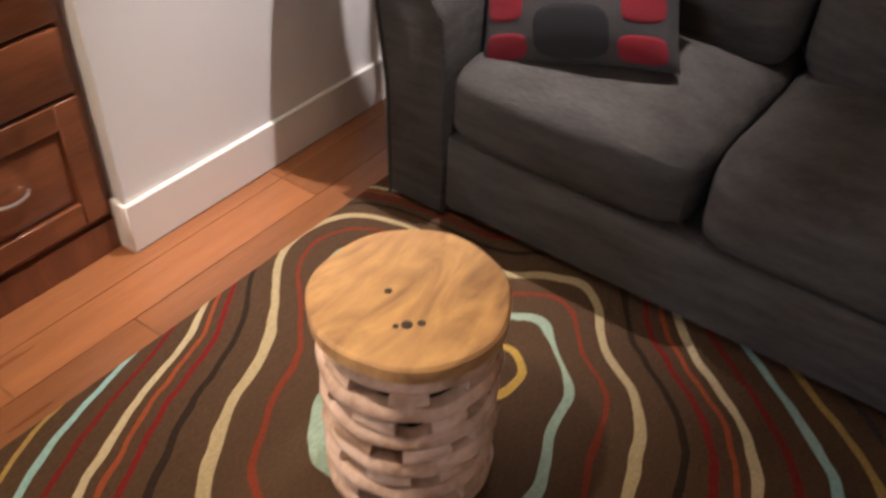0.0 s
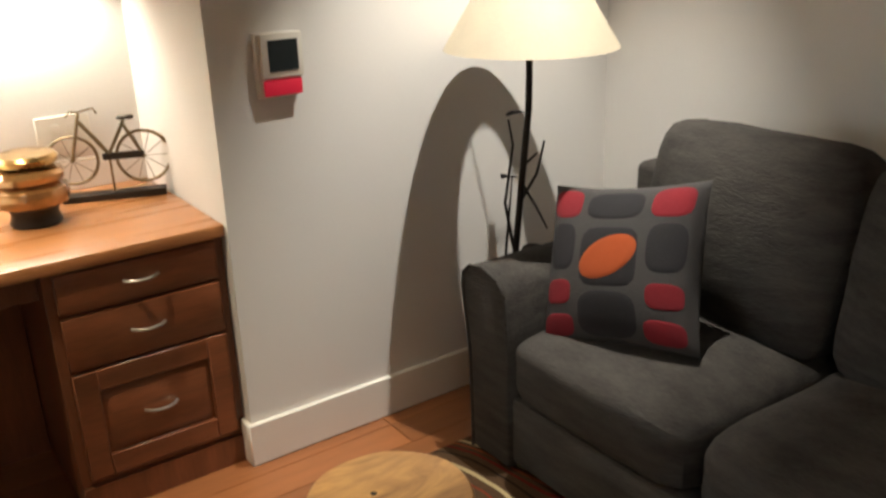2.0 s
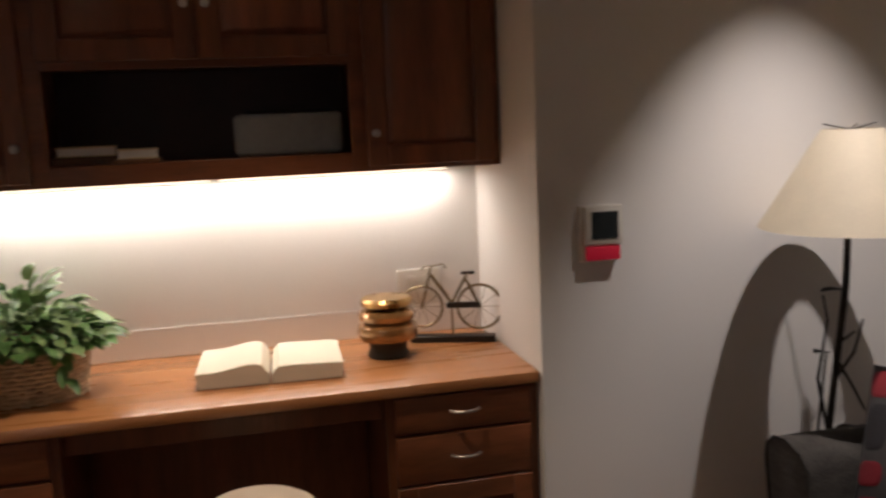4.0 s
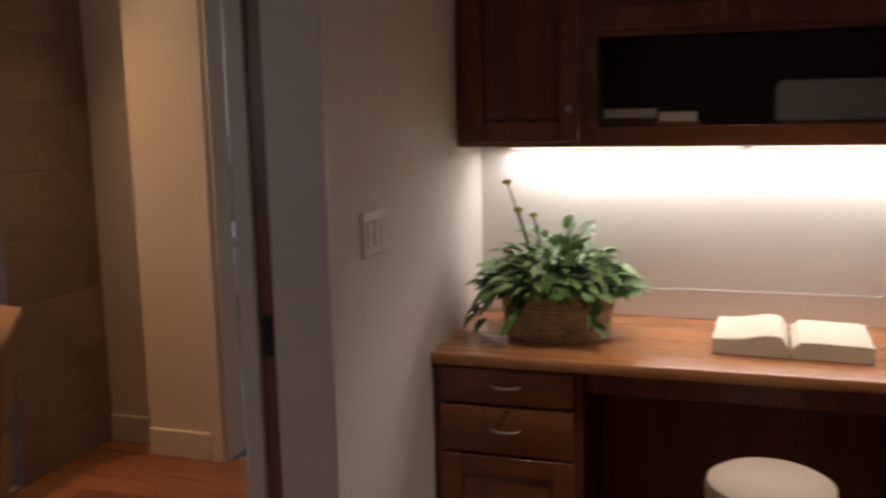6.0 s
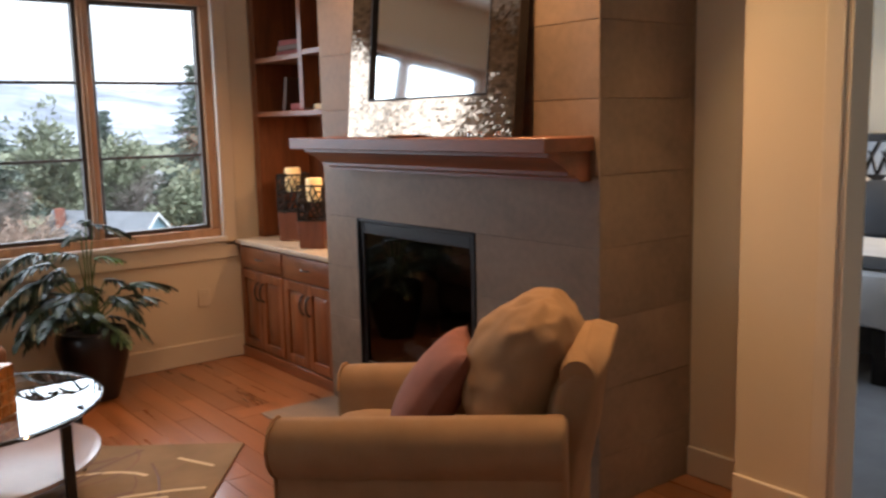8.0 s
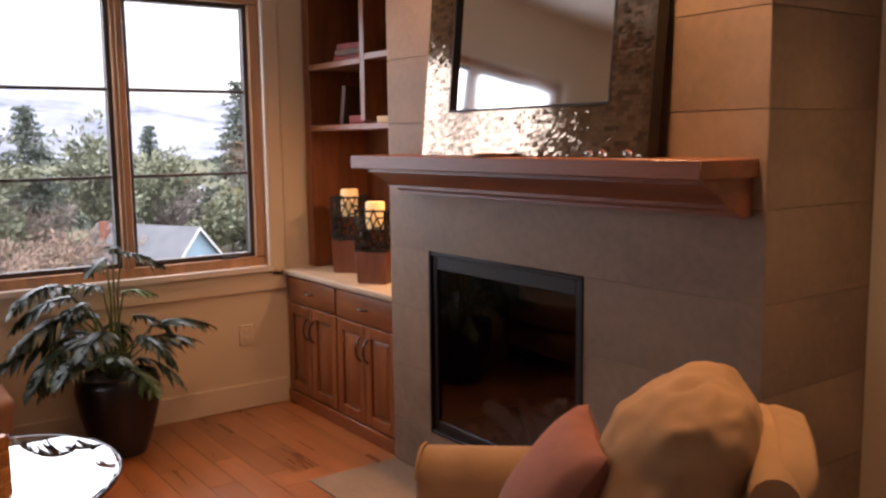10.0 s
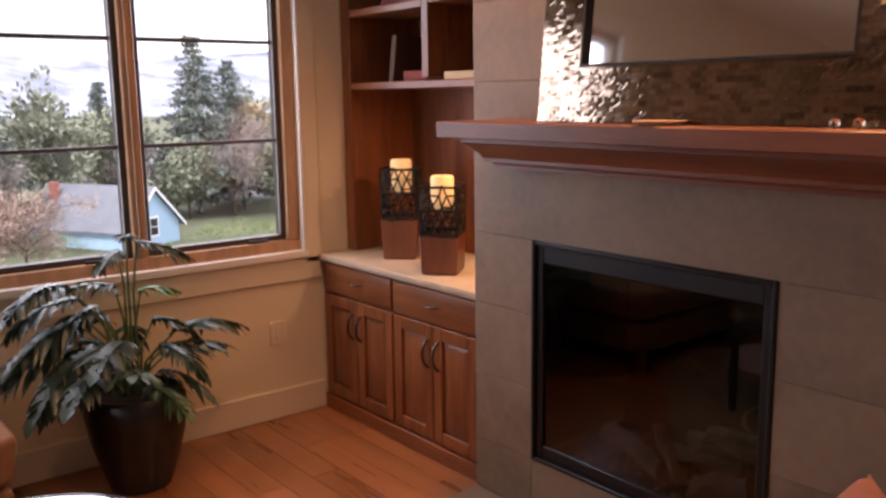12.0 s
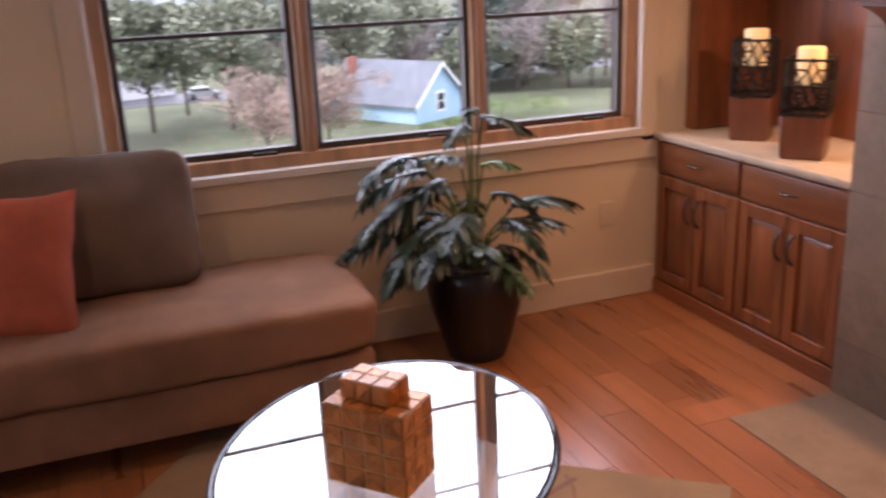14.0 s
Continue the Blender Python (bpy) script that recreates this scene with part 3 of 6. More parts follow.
wheel(-0.105, 0.125, 0.072)
wheel(0.098, 0.122, 0.078)
bm = bmesh.new()
for pts in ([(0.0, 0, 0.135), (0.055, 0, 0.235)], [(0.0, 0, 0.135), (-0.07, 0, 0.235)], [(-0.07, 0, 0.24), (-0.02, 0, 0.17), (0.0, 0, 0.135)], [(-0.105, 0, 0.125), (-0.085, 0, 0.2), (-0.068, 0, 0.265)], [(0.0, 0, 0.135), (0.098, 0, 0.122)], [(0.05, 0, 0.225), (0.098, 0, 0.122)]):
    tube(bm, pts, 0.0052, 6)
part("frame", bm, "bronze", bk)
part("handlebar", tube(bmesh.new(), [(-0.10, -0.03, 0.262), (-0.085, -0.03, 0.275), (-0.068, 0, 0.268), (-0.03, 0.03, 0.272), (-0.02, 0.03, 0.255)], 0.0035, 6), "bronze", bk)
part("saddle", boxes((0.035, 0.085, -0.012, 0.012, 0.238, 0.248), bevel=0.004), "iron", bk)
part("chain_guard", boxes((-0.02, 0.1, -0.006, 0.006, 0.118, 0.14), bevel=0.004), "iron", bk)


def leaf_blade(bm, base, direction, length, width, droop=0.3, seg=4, fold=0.15, roll=0.0):
    """A thin curved leaf with a folded midrib."""
    d = Vector(direction).normalized()
    side = d.cross(Vector((0, 0, 1)))
    side = side.normalized() if side.length > 1e-3 else Vector((1, 0, 0))
    side.rotate(Matrix.Rotation(roll, 3, d))
    up = side.cross(d)
    p, rows = Vector(base), []
    for k in range(seg + 1):
        s = k / seg
        w = width * math.sin(math.pi * (0.08 + 0.92 * s) ** 0.8) * 0.5 + 0.0004
        rows.append((bm.verts.new(p - side * w + up * w * fold), bm.verts.new(p), bm.verts.new(p + side * w + up * w * fold)))
        step = d * (length / seg)
        p = p + step
        d = (d - Vector((0, 0, droop * 0.9 / seg))).normalized()
        up = side.cross(d)
    for a, b in zip(rows, rows[1:]):
        bm.faces.new((a[0], a[1], b[1], b[0]))
        bm.faces.new((a[1], a[2], b[2], b[1]))


# plant in a wicker basket
rng = random.Random(4)
bp = thing("basket_plant", "leafy green plant in an oval woven wicker basket", "potted plant", pose(0.345, 0.275, 0.76) @ Matrix.Diagonal((1.12, 1.1, 1.1, 1)))
bm = bmesh.new()
for k in range(13):
    z = 0.008 + k * 0.0125
    r = 0.90 + 0.11 * k / 12
    tube(bm, [(0.165 * r * math.cos(a), 0.115 * r * math.sin(a), z + 0.0022 * math.sin(a * 22 + k * math.pi)) for a in [2 * math.pi * j / 66 for j in range(66)]], 0.0072, 6, True)
basket = part("basket", bm, "wicker", bp, "woven wicker basket")
bm = bmesh.new()
for j in range(22):
    a = 2 * math.pi * j / 22
    tube(bm, [(0.148 * math.cos(a), 0.104 * math.sin(a), 0.0), (0.168 * math.cos(a), 0.118 * math.sin(a), 0.168)], 0.005, 5)
part("stakes", bm, "wicker", basket)
part("soil", turned(bmesh.new(), [(0.10, 0.10), (0.10, 0.13), (0, 0.14)], 20), "soil", bp)
bm, bm2 = bmesh.new(), bmesh.new()
for k in range(720):
    a, r = rng.uniform(0, 2 * math.pi), rng.random() ** 0.6
    base = Vector((0.15 * r * math.cos(a), 0.10 * r * math.sin(a), 0.15 + 0.12 * (1 - r) * rng.random()))
    out = Vector((math.cos(a) * (0.4 + r), 0.8 * math.sin(a) * (0.4 + r), rng.uniform(-0.1, 0.9) * (1.25 - r)))
    start = base + out.normalized() * rng.uniform(0.03, 0.09)
    target = bm if rng.random() < 0.35 + 0.3 * (r - 0.5) else bm2
    leaf_blade(target, start, out, rng.uniform(0.035, 0.075), rng.uniform(0.020, 0.040), rng.uniform(0.5, 1.8), 4, 0.25, rng.uniform(-0.6, 0.6))
for a, n in ((3.3, 12), (2.9, 10), (3.8, 9), (4.3, 7), (5.3, 6)):
    for k in range(n):
        s = k / n
        p = Vector((math.cos(a) * (0.15 + 0.10 * s), math.sin(a) * (0.11 + 0.09 * s), 0.17 - 0.13 * s * s))
        leaf_blade(bm, p, (math.cos(a) + rng.uniform(-0.6, 0.6), math.sin(a) + rng.uniform(-0.6, 0.6), -0.5), 0.065, 0.03, 1.2, 4, 0.25)
part("foliage", bm, "leaf", bp)
part("light_foliage", bm2, "fern", bp, "pale green fronds")
for x, y, h in ((-0.12, 0.0, 0.46), (-0.06, 0.02, 0.36), (-0.09, -0.02, 0.38)):
    bm = bmesh.new()
    tube(bm, [(x * 0.4, y, 0.13), (x * 0.8, y, h * 0.65), (x * 1.25, y, h)], 0.005, 6, taper=0.003)
    st = part("flower_stem", bm, "stem", bp)
    bm = bmesh.new()
    bmesh.ops.create_icosphere(bm, subdivisions=2, radius=0.012, matrix=pose(x * 1.25, y, h) @ Matrix.Diagonal((1.2, 1, 0.7, 1)))
    part("bloom", bm, "flower", st, "yellow-green bloom")

# round stool at the desk
sm = thing("desk_stool", "round stool with a pale padded seat, tucked at the desk", "stool", pose(0.985, -0.325, 0))
part("seat", turned(bmesh.new(), [(0.140, 0.50), (0.153, 0.512), (0.158, 0.54), (0.153, 0.568), (0.13, 0.582), (0.0, 0.588)], 40), mat("beige_leather", (0.56, 0.45, 0.35), 0.5, var=0.06, fine=180, bump=0.15), sm)
for k in range(4):
    a = math.pi / 4 + k * math.pi / 2
    part("leg", tube(bmesh.new(), [(0.11 * math.cos(a), 0.11 * math.sin(a), 0.50), (0.155 * math.cos(a), 0.155 * math.sin(a), 0)], 0.014, 8), "cherry", sm)
part("foot_ring", tube(bmesh.new(), [(0.142 * math.cos(a), 0.142 * math.sin(a), 0.17) for a in [2 * math.pi * j / 32 for j in range(32)]], 0.008, 6, True), "nickel", sm)

# plates and panel on the walls
sp = thing("light_switch", "cream three-gang wall switch plate", "switch", pose(0.0, -0.465, 1.195))
part("plate", boxes((0.0, 0.006, -0.085, 0.085, -0.058, 0.058), bevel=0.002), "plate", sp)
for k in (-1, 0, 1):
    part("rocker", boxes((0.006, 0.010, k * 0.046 - 0.016, k * 0.046 + 0.016, -0.033, 0.033), bevel=0.0015), "plate", sp)


def outlet(m, label, width=0.08, rows=1, material="plate"):
    o = thing("wall_outlet", label, "outlet", m, "wall outlets")
    part("plate", boxes((-width / 2, width / 2, -0.006, 0, -0.058, 0.058), bevel=0.002), material, o)
    for k in range(rows):
        xc = (k - (rows - 1) / 2) * 0.048
        for s in (-1, 1):
            part("socket", boxes((xc - 0.013, xc + 0.013, -0.0085, -0.006, s * 0.02 - 0.013, s * 0.02 + 0.013), bevel=0.002), material, o)
    return o


outlet(pose(1.625, 0.6195, 0.94), "cream double wall outlet above the desk", 0.16, 2)
al = thing("alarm_panel", "white alarm keypad with a dark screen and red light", "alarm panel", pose(2.05, -0.05, 1.172))
part("back_plate", boxes((-0.066, 0.056, -0.018, 0, -0.082, 0.088), bevel=0.004), "plate", al)
part("body", boxes((-0.056, 0.066, -0.034, -0.018, -0.030, 0.088), bevel=0.005, seg=2), "plate", al)
part("screen", boxes((-0.036, 0.05, -0.0365, -0.034, -0.012, 0.070), bevel=0.001), "screen", al, "dark display")
part("light_bar", boxes((-0.052, 0.060, -0.030, -0.018, -0.078, -0.034), bevel=0.006, seg=2), "red_led", al, "glowing red light bar")

# pocket door edge and casing at the end of the divider
pd = thing("pocket_door", "dark cherry pocket door slid into the thick wall", "door")
part("door_leaf", boxes((-0.187, -0.143, -0.738, -0.60, 0.01, 2.28), bevel=0.002), "cherry", pd)
part("edge_pull", boxes((-0.178, -0.152, -0.741, -0.738, 0.93, 1.03), bevel=0.001), "black", pd, "dark edge pull")
solid("trim_opening", boxes((-0.236, -0.187, -0.75, -0.73, 0, 2.3), (-0.143, 0.004, -0.75, -0.73, 0, 2.3), bevel=0.003), "trim", "white painted casing at the end of the thick wall", "trim")
dn = solid("door_1", boxes((-1.255, -1.19, 0.652, 0.67, 0, 2.16), (-0.36, -0.295, 0.652, 0.67, 0, 2.16), (-1.255, -0.295, 0.652, 0.67, 2.1, 2.17), (-1.192, -1.17, 0.668, 0.802, 0, 2.1), (-0.38, -0.358, 0.668, 0.802, 0, 2.1), (-1.17, -0.38, 0.668, 0.802, 2.08, 2.1), bevel=0.003), "trim_liv", "cream painted casing of the open bedroom doorway", "door frame")

# ---- den: sofa, pillow, stool, lamp, rug ----
sofa = thing("sofa", "charcoal woven fabric sofa with loose seat and back cushions", "sofa", pose(2.41, 0, 0))
SY0, SY1, CW = -0.575, -2.475, 0.633
part("base", boxes((0.012, 0.83, SY1 + 0.002, SY0 - 0.002, 0.05, 0.262), bevel=0.014, seg=2), "charcoal", sofa)
part("back_frame", boxes((0.66, 0.85, SY1 - 0.17, SY0 + 0.17, 0.05, 0.80), bevel=0.03, seg=3), "charcoal", sofa)
for s, y in ((1, SY0), (-1, SY1)):
    bm = bmesh.new()
    prof = [(y, 0.03), (y + s * 0.165, 0.03), (y + s * 0.172, 0.35), (y + s * 0.20, 0.545), (y + s * 0.195, 0.585), (y + s * 0.165, 0.612), (y + s * 0.11, 0.622), (y + s * 0.04, 0.60), (y + s * 0.012, 0.56), (y, 0.40)]
    extruded(bm, prof, 0.0, 0.84, "x")
    bmesh.ops.bevel(bm, geom=[e for e in bm.edges if abs(e.verts[0].co.x - e.verts[1].co.x) < 1e-5], offset=0.014, segments=2, profile=0.5, affect='EDGES')
    arm = part("arm", bm, "charcoal", sofa)
    part("piping", tube(bmesh.new(), [(0.002, u, v) for u, v in prof[1:]], 0.005, 6), "charcoal", arm)
for k in range(3):
    yc = SY0 - CW * (k + 0.5)
    part("seat_cushion", cushion(bmesh.new(), 0.72, CW - 0.006, 0.205, pose(0.345, yc, 0.362), 0.10, 10, 9.0), "charcoal", sofa)
    part("back_cushion", cushion(bmesh.new(), 0.56, CW - 0.01, 0.24, pose(0.60, yc, 0.70, 0, -78, 0), 0.16, 10, 7.0), "charcoal", sofa)
for x in (0.06, 0.78):
    for y in (SY0 + 0.08, SY1 - 0.08):
        part("foot", boxes((x - 0.025, x + 0.025, y - 0.025, y + 0.025, 0, 0.05), bevel=0.004), "black", sofa)

# patterned pillow: blocks and ovals laid on a grey cover
pl = thing("throw_pillow", "grey throw pillow with red corner blocks and an orange oval", "pillow", pose(2.65, -0.765, 0.658, 0, -66, 10) @ pose(0, 0, 0, 0, 0, 12) @ Matrix.Diagonal((0.92, 0.96, 0.96, 1)))
PW, PT = 0.48, 0.19
part("cover", knife_pillow(bmesh.new(), PW, PW, PT, crease=0.0, n=36), mat("grey_felt", (0.058, 0.054, 0.052), 0.95, var=0.2, fine=300, bump=0.4), pl)


def patch(u, v, a, b, material, label, power=2.0, tilt=0.0, lift=0.0):
    """A flat applique on the face of the pillow, following its swell."""
    bm = bmesh.new()
    rings = []
    for r in (0.0, 0.25, 0.5, 0.75, 0.93, 1.0):
        ring = []
        for k in range(28):
            t = 2 * math.pi * k / 28
            c, s = math.cos(t), math.sin(t)
            f = r / (abs(c) ** power + abs(s) ** power) ** (1 / power)
            x, y = a * f * c, b * f * s
            x, y = u + x * math.cos(tilt) - y * math.sin(tilt), v + x * math.sin(tilt) + y * math.cos(tilt)
            X, Y = min(0.985, abs(2 * x / PW)), min(0.985, abs(2 * y / PW))
            z = PT / 2 * ((1 - X * X) * (1 - Y * Y)) ** 0.42
            x, y = x * (1 - 0.07 * (1 - Y * Y)), y * (1 - 0.07 * (1 - X * X))
            ring.append(bm.verts.new((x, y, z + lift + (0.0018 if r < 1 else 0.0004))))
        rings.append(ring)
    for p, q in zip(rings, rings[1:]):
        for k in range(28):
            bm.faces.new((p[k], p[(k + 1) % 28], q[(k + 1) % 28], q[k]))
    bmesh.ops.remove_doubles(bm, verts=bm.verts, dist=1e-5)
    bmesh.ops.recalc_face_normals(bm, faces=bm.faces)
    for f in bm.faces:
        if f.normal.z < 0:
            f.normal_flip()
    part("applique", bm, material, pl, label)


M["felt_red"] = mat("red_felt", (0.22, 0.012, 0.020), 0.95, var=0.2, fine=300, bump=0.4)
M["felt_orange"] = mat("orange_felt", (0.40, 0.075, 0.016), 0.95, var=0.15, fine=300, bump=0.4)
M["felt_dark"] = mat("dark_felt", (0.022, 0.020, 0.022), 0.95, var=0.2, fine=300, bump=0.4)
# face axes: +x of the pillow is up once it leans, y across
patch(0.015, 0.0, 0.088, 0.092, "felt_dark", "dark square", 5.0)
patch(0.015, 0.0, 0.056, 0.098, "felt_orange", "orange oval", 2.0, 0.5, 0.002)
for u, v, a, b in ((0.178, 0.165, 0.044, 0.055), (0.178, -0.165, 0.044, 0.055), (-0.192, 0.165, 0.034, 0.056), (-0.192, -0.165, 0.034, 0.056), (-0.092, 0.17, 0.036, 0.05), (-0.092, -0.17, 0.036, 0.05)):
    patch(u, v, a, b, "felt_red", "red block", 3.5)
for u, v, a, b in ((0.045, 0.168, 0.07, 0.052), (0.045, -0.168, 0.07, 0.052), (-0.155, 0.0, 0.068, 0.092), (0.172, 0.0, 0.042, 0.088)):
    patch(u, v, a, b, "felt_dark", "dark block", 3.5)

# drum stool of woven teak branches
ds = thing("drum_stool", "round drum stool with a golden teak top and slatted weathered sides", "stool", pose(1.78, -0.975, 0.012))
bm = bmesh.new()
turned(bm, [(0.0, 0.395), (0.160, 0.395), (0.168, 0.402), (0.169, 0.428), (0.164, 0.434), (0.0, 0.4345)], 56)
for v in bm.verts:
    a = math.atan2(v.co.y, v.co.x)
    k = 1 + 0.012 * math.sin(3 * a + 1) + 0.008 * math.sin(7 * a)
    v.co.x, v.co.y = v.co.x * k, v.co.y * k
top = part("top", bm, "teak", ds, "golden teak slab top with dark knots")
for x, y, r in ((-0.02, 0.03, 0.0055), (-0.062, -0.042, 0.0075), (-0.045, -0.058, 0.0055), (-0.075, -0.03, 0.004)):
    bm = bmesh.new()
    turned(bm, [(r * 1.3, 0.4346), (r, 0.4352), (0, 0.4353)], 12, (x, y))
    part("knot", bm, "knot", top)
# solid core, near black: the shade of the open inside is put into its colour
part("core", turned(bmesh.new(), [(0.105, 0.0), (0.105, 0.39)], 24), "hollow_shade", ds, "near-black core in place of the shaded hollow")
rng = random.Random(11)


def ring_block(bm, a0, a1, z0, h, R, k, full=False):
    """A stretch of branch bent round the drum, rounded outside and slightly wavy."""
    n = max(3, int((a1 - a0) / (2 * math.pi) * 72))
    ring = []
    for j in range(n + (0 if full else 1)):
        a = a0 + (a1 - a0) * j / n
        wob = 0.006 * noise.noise(Vector((math.cos(a) * 3, math.sin(a) * 3, k * 2.3)))
        w2 = 0.007 * noise.noise(Vector((math.cos(a) * 2, math.sin(a) * 2, k * 1.7 + 9)))
        w3 = 0.006 * noise.noise(Vector((math.cos(a) * 4, math.sin(a) * 4, k * 1.1 + 4)))
        r = R + wob
        ring.append([bm.verts.new((rr * math.cos(a), rr * math.sin(a), zz)) for rr, zz in ((r - 0.03, z0 + w2), (r - 0.006, z0 + w2), (r, z0 + h * 0.22 + w2), (r + 0.003, z0 + h * 0.5), (r, z0 + h * 0.78 + w3), (r - 0.006, z0 + h + w3), (r - 0.03, z0 + h + w3))])
    for p, q in zip(ring, ring[1:] + (ring[:1] if full else [])):
        for i in range(7):
            bm.faces.new((p[i], p[(i + 1) % 7], q[(i + 1) % 7], q[i]))
    if not full:
        bm.faces.new(ring[0])
        bm.faces.new(ring[-1][::-1])
    bmesh.ops.recalc_face_normals(bm, faces=bm.faces)


for k in range(6):
    bm = bmesh.new()
    ring_block(bm, 0, 2 * math.pi, 0.002 + k * 0.0705, 0.038, 0.157, k, True)
    part("branch_ring", bm, "driftwood", ds)
    if k < 5:
        start = 0.55 * (k % 2) + rng.uniform(-0.15, 0.15)
        for j in range(7):
            a = start + j * 2 * math.pi / 7
            bm = bmesh.new()
            ring_block(bm, a, a + 2 * math.pi / 7 - rng.uniform(0.34, 0.48), 0.037 + k * 0.0705, 0.038, 0.153, k + 20 + j)
            part("branch_piece", bm, "driftwood", ds)

# floor lamp
fl = thing("floor_lamp", "dark iron branch floor lamp with a wide cream cone shade", "floor lamp", pose(2.69, -0.25, 0))
part("base", turned(bmesh.new(), [(0.062, 0), (0.065, 0.01), (0.052, 0.022), (0.024, 0.035), (0.014, 0.06)], 32), "iron", fl)
part("pole", tube(bmesh.new(), [(0, 0, 0.05), (-0.008, -0.02, 0.4), (0.004, -0.05, 0.75), (0.012, -0.075, 1.0), (0.012, -0.085, 1.46)], 0.0105, 10), "iron", fl)
for pts in ([(-0.005, -0.03, 0.55), (-0.05, -0.04, 0.72), (-0.035, -0.06, 0.90), (-0.06, -0.07, 0.98)], [(0.0, -0.04, 0.70), (0.05, -0.07, 0.80), (0.07, -0.08, 0.90)], [(0.004, -0.05, 0.78), (0.045, -0.07, 0.70), (0.085, -0.08, 0.62)], [(-0.004, -0.02, 0.4), (-0.04, -0.03, 0.55), (-0.03, -0.05, 0.80)], [(0.002, -0.05, 0.82), (0.06, -0.06, 0.86)]):
    part("twig", tube(bmesh.new(), pts, 0.0055, 6, taper=0.003), "iron", fl)
for x, y, z, rx in ((-0.065, -0.07, 0.99, 0.3), (0.0, -0.06, 0.56, 1.0), (-0.03, -0.05, 0.80, 2.0)):
    bm = bmesh.new()
    leaf_blade(bm, (x, y, z), (math.cos(rx), -0.2, 0.15), 0.075, 0.045, 0.4, 5, 0.3)
    r = bmesh.ops.solidify(bm, geom=bm.faces[:], thickness=0.003)
    part("metal_leaf", bm, "iron", fl)
bm = bmesh.new()
prof = [(0.250, 1.178), (0.081, 1.458), (0.078, 1.458), (0.246, 1.178)]
rings = [[bm.verts.new((0.012 + r * math.cos(2 * math.pi * k / 48), -0.085 + r * math.sin(2 * math.pi * k / 48), z)) for k in range(48)] for r, z in prof]
for p, q in zip(rings, rings[1:] + rings[:1]):
    for k in range(48):
        bm.faces.new((p[k], p[(k + 1) % 48], q[(k + 1) % 48], q[k]))
bmesh.ops.recalc_face_normals(bm, faces=bm.faces)
sh = part("shade", bm, "shade", fl, "cream parchment cone shade")
bm = bmesh.new()
for a in (0, 2.09, 4.19):
    tube(bm, [(0.012, -0.085, 1.455), (0.012 + 0.081 * math.cos(a), -0.085 + 0.081 * math.sin(a), 1.472)], 0.002, 5)
part("shade_spider", bm, "iron", sh)

# framed picture over the sofa
pc = thing("framed_picture", "wood-framed picture with dark and amber panels above the sofa", "picture", pose(3.298, -1.15, 1.36))
part("frame", boxes((-0.03, 0, -0.53, 0.53, 0.0, 0.05), (-0.03, 0, -0.53, 0.53, 0.45, 0.5), (-0.03, 0, -0.53, -0.48, 0.05, 0.45), (-0.03, 0, 0.48, 0.53, 0.05, 0.45), bevel=0.003), "mantel", pc)
for k in range(4):
    y = 0.48 - 0.24 * k
    part("panel", boxes((-0.018, -0.003, y - 0.232, y - 0.004, 0.054, 0.446)), ("amber", "bookbrown", "grey_linen", "brass")[k], pc)

# rug with contour lines: the ring number grows outwards, faster in some directions
RING_AROUND = (0.574, 0.394, -0.427, 0.154, -0.094, 0.042, 0.132, -0.074, 0.048, -0.081, -0.016)
RING_FAR = (0.217, -0.23, 0.528, -0.299, 0.029, -0.083, -0.091)


def ring_level(x, y):
    dx, dy = x - 0.30, y - (0.00)
    r, th = math.hypot(dx, dy), math.atan2(dy, dx)
    waves = [1] + [f(k * th) for k in (1, 2, 3, 4, 5) for f in (math.cos, math.sin)]
    v = r * sum(a * b_ for a, b_ in zip(RING_AROUND, waves)) + r * r * sum(a * b_ for a, b_ in zip(RING_FAR, waves)) + (0.161) * min(1, r / 0.15)
    return v + 0.016 * noise.noise(Vector((x * 5, y * 5, 1.7))) + 0.006 * noise.noise(Vector((x * 16, y * 16, 4.1)))


rug_mat = bpy.data.materials.new("contour_rug")
rug_mat.use_nodes = True
n, l = rug_mat.node_tree.nodes, rug_mat.node_tree.links
b = n["Principled BSDF"]
tc, ring, ramp = n.new("ShaderNodeTexCoord"), n.new("ShaderNodeAttribute"), n.new("ShaderNodeValToRGB")
ring.attribute_name = "ring"
frac = n.new("ShaderNodeMath")
frac.operation = 'PINGPONG'
frac.inputs[1].default_value = 0.97
l.new(ring.outputs["Fac"], frac.inputs[0])
RUG_BROWN = (0.072, 0.041, 0.022, 1)
STRIPES = [(0.094, 0.136, (0.38, 0.24, 0.05)), (0.303, 0.327, (0.26, 0.33, 0.24)), (0.389, 0.401, (0.17, 0.03, 0.014)), (0.452, 0.473, (0.36, 0.28, 0.15)), (0.535, 0.55, (0.026, 0.016, 0.011)), (0.585, 0.6, (0.14, 0.014, 0.012)), (0.6248, 0.6332, (0.24, 0.055, 0.02)), (0.656, 0.674, (0.42, 0.34, 0.2)), (0.72, 0.735, (0.13, 0.014, 0.012)), (0.781, 0.799, (0.24, 0.38, 0.35)), (0.85, 0.865, (0.32, 0.21, 0.06)), (0.915, 0.93, (0.034, 0.028, 0.026))]
cr = ramp.color_ramp
cr.interpolation = 'CONSTANT'
cr.elements[0].color, cr.elements[1].position, cr.elements[1].color = RUG_BROWN, 0.965, RUG_BROWN
for p, q, c in STRIPES:
    e = cr.elements.new(p)
    e.color = (*c, 1)
    e = cr.elements.new(q)
    e.color = RUG_BROWN
l.new(frac.outputs[0], ramp.inputs["Fac"])
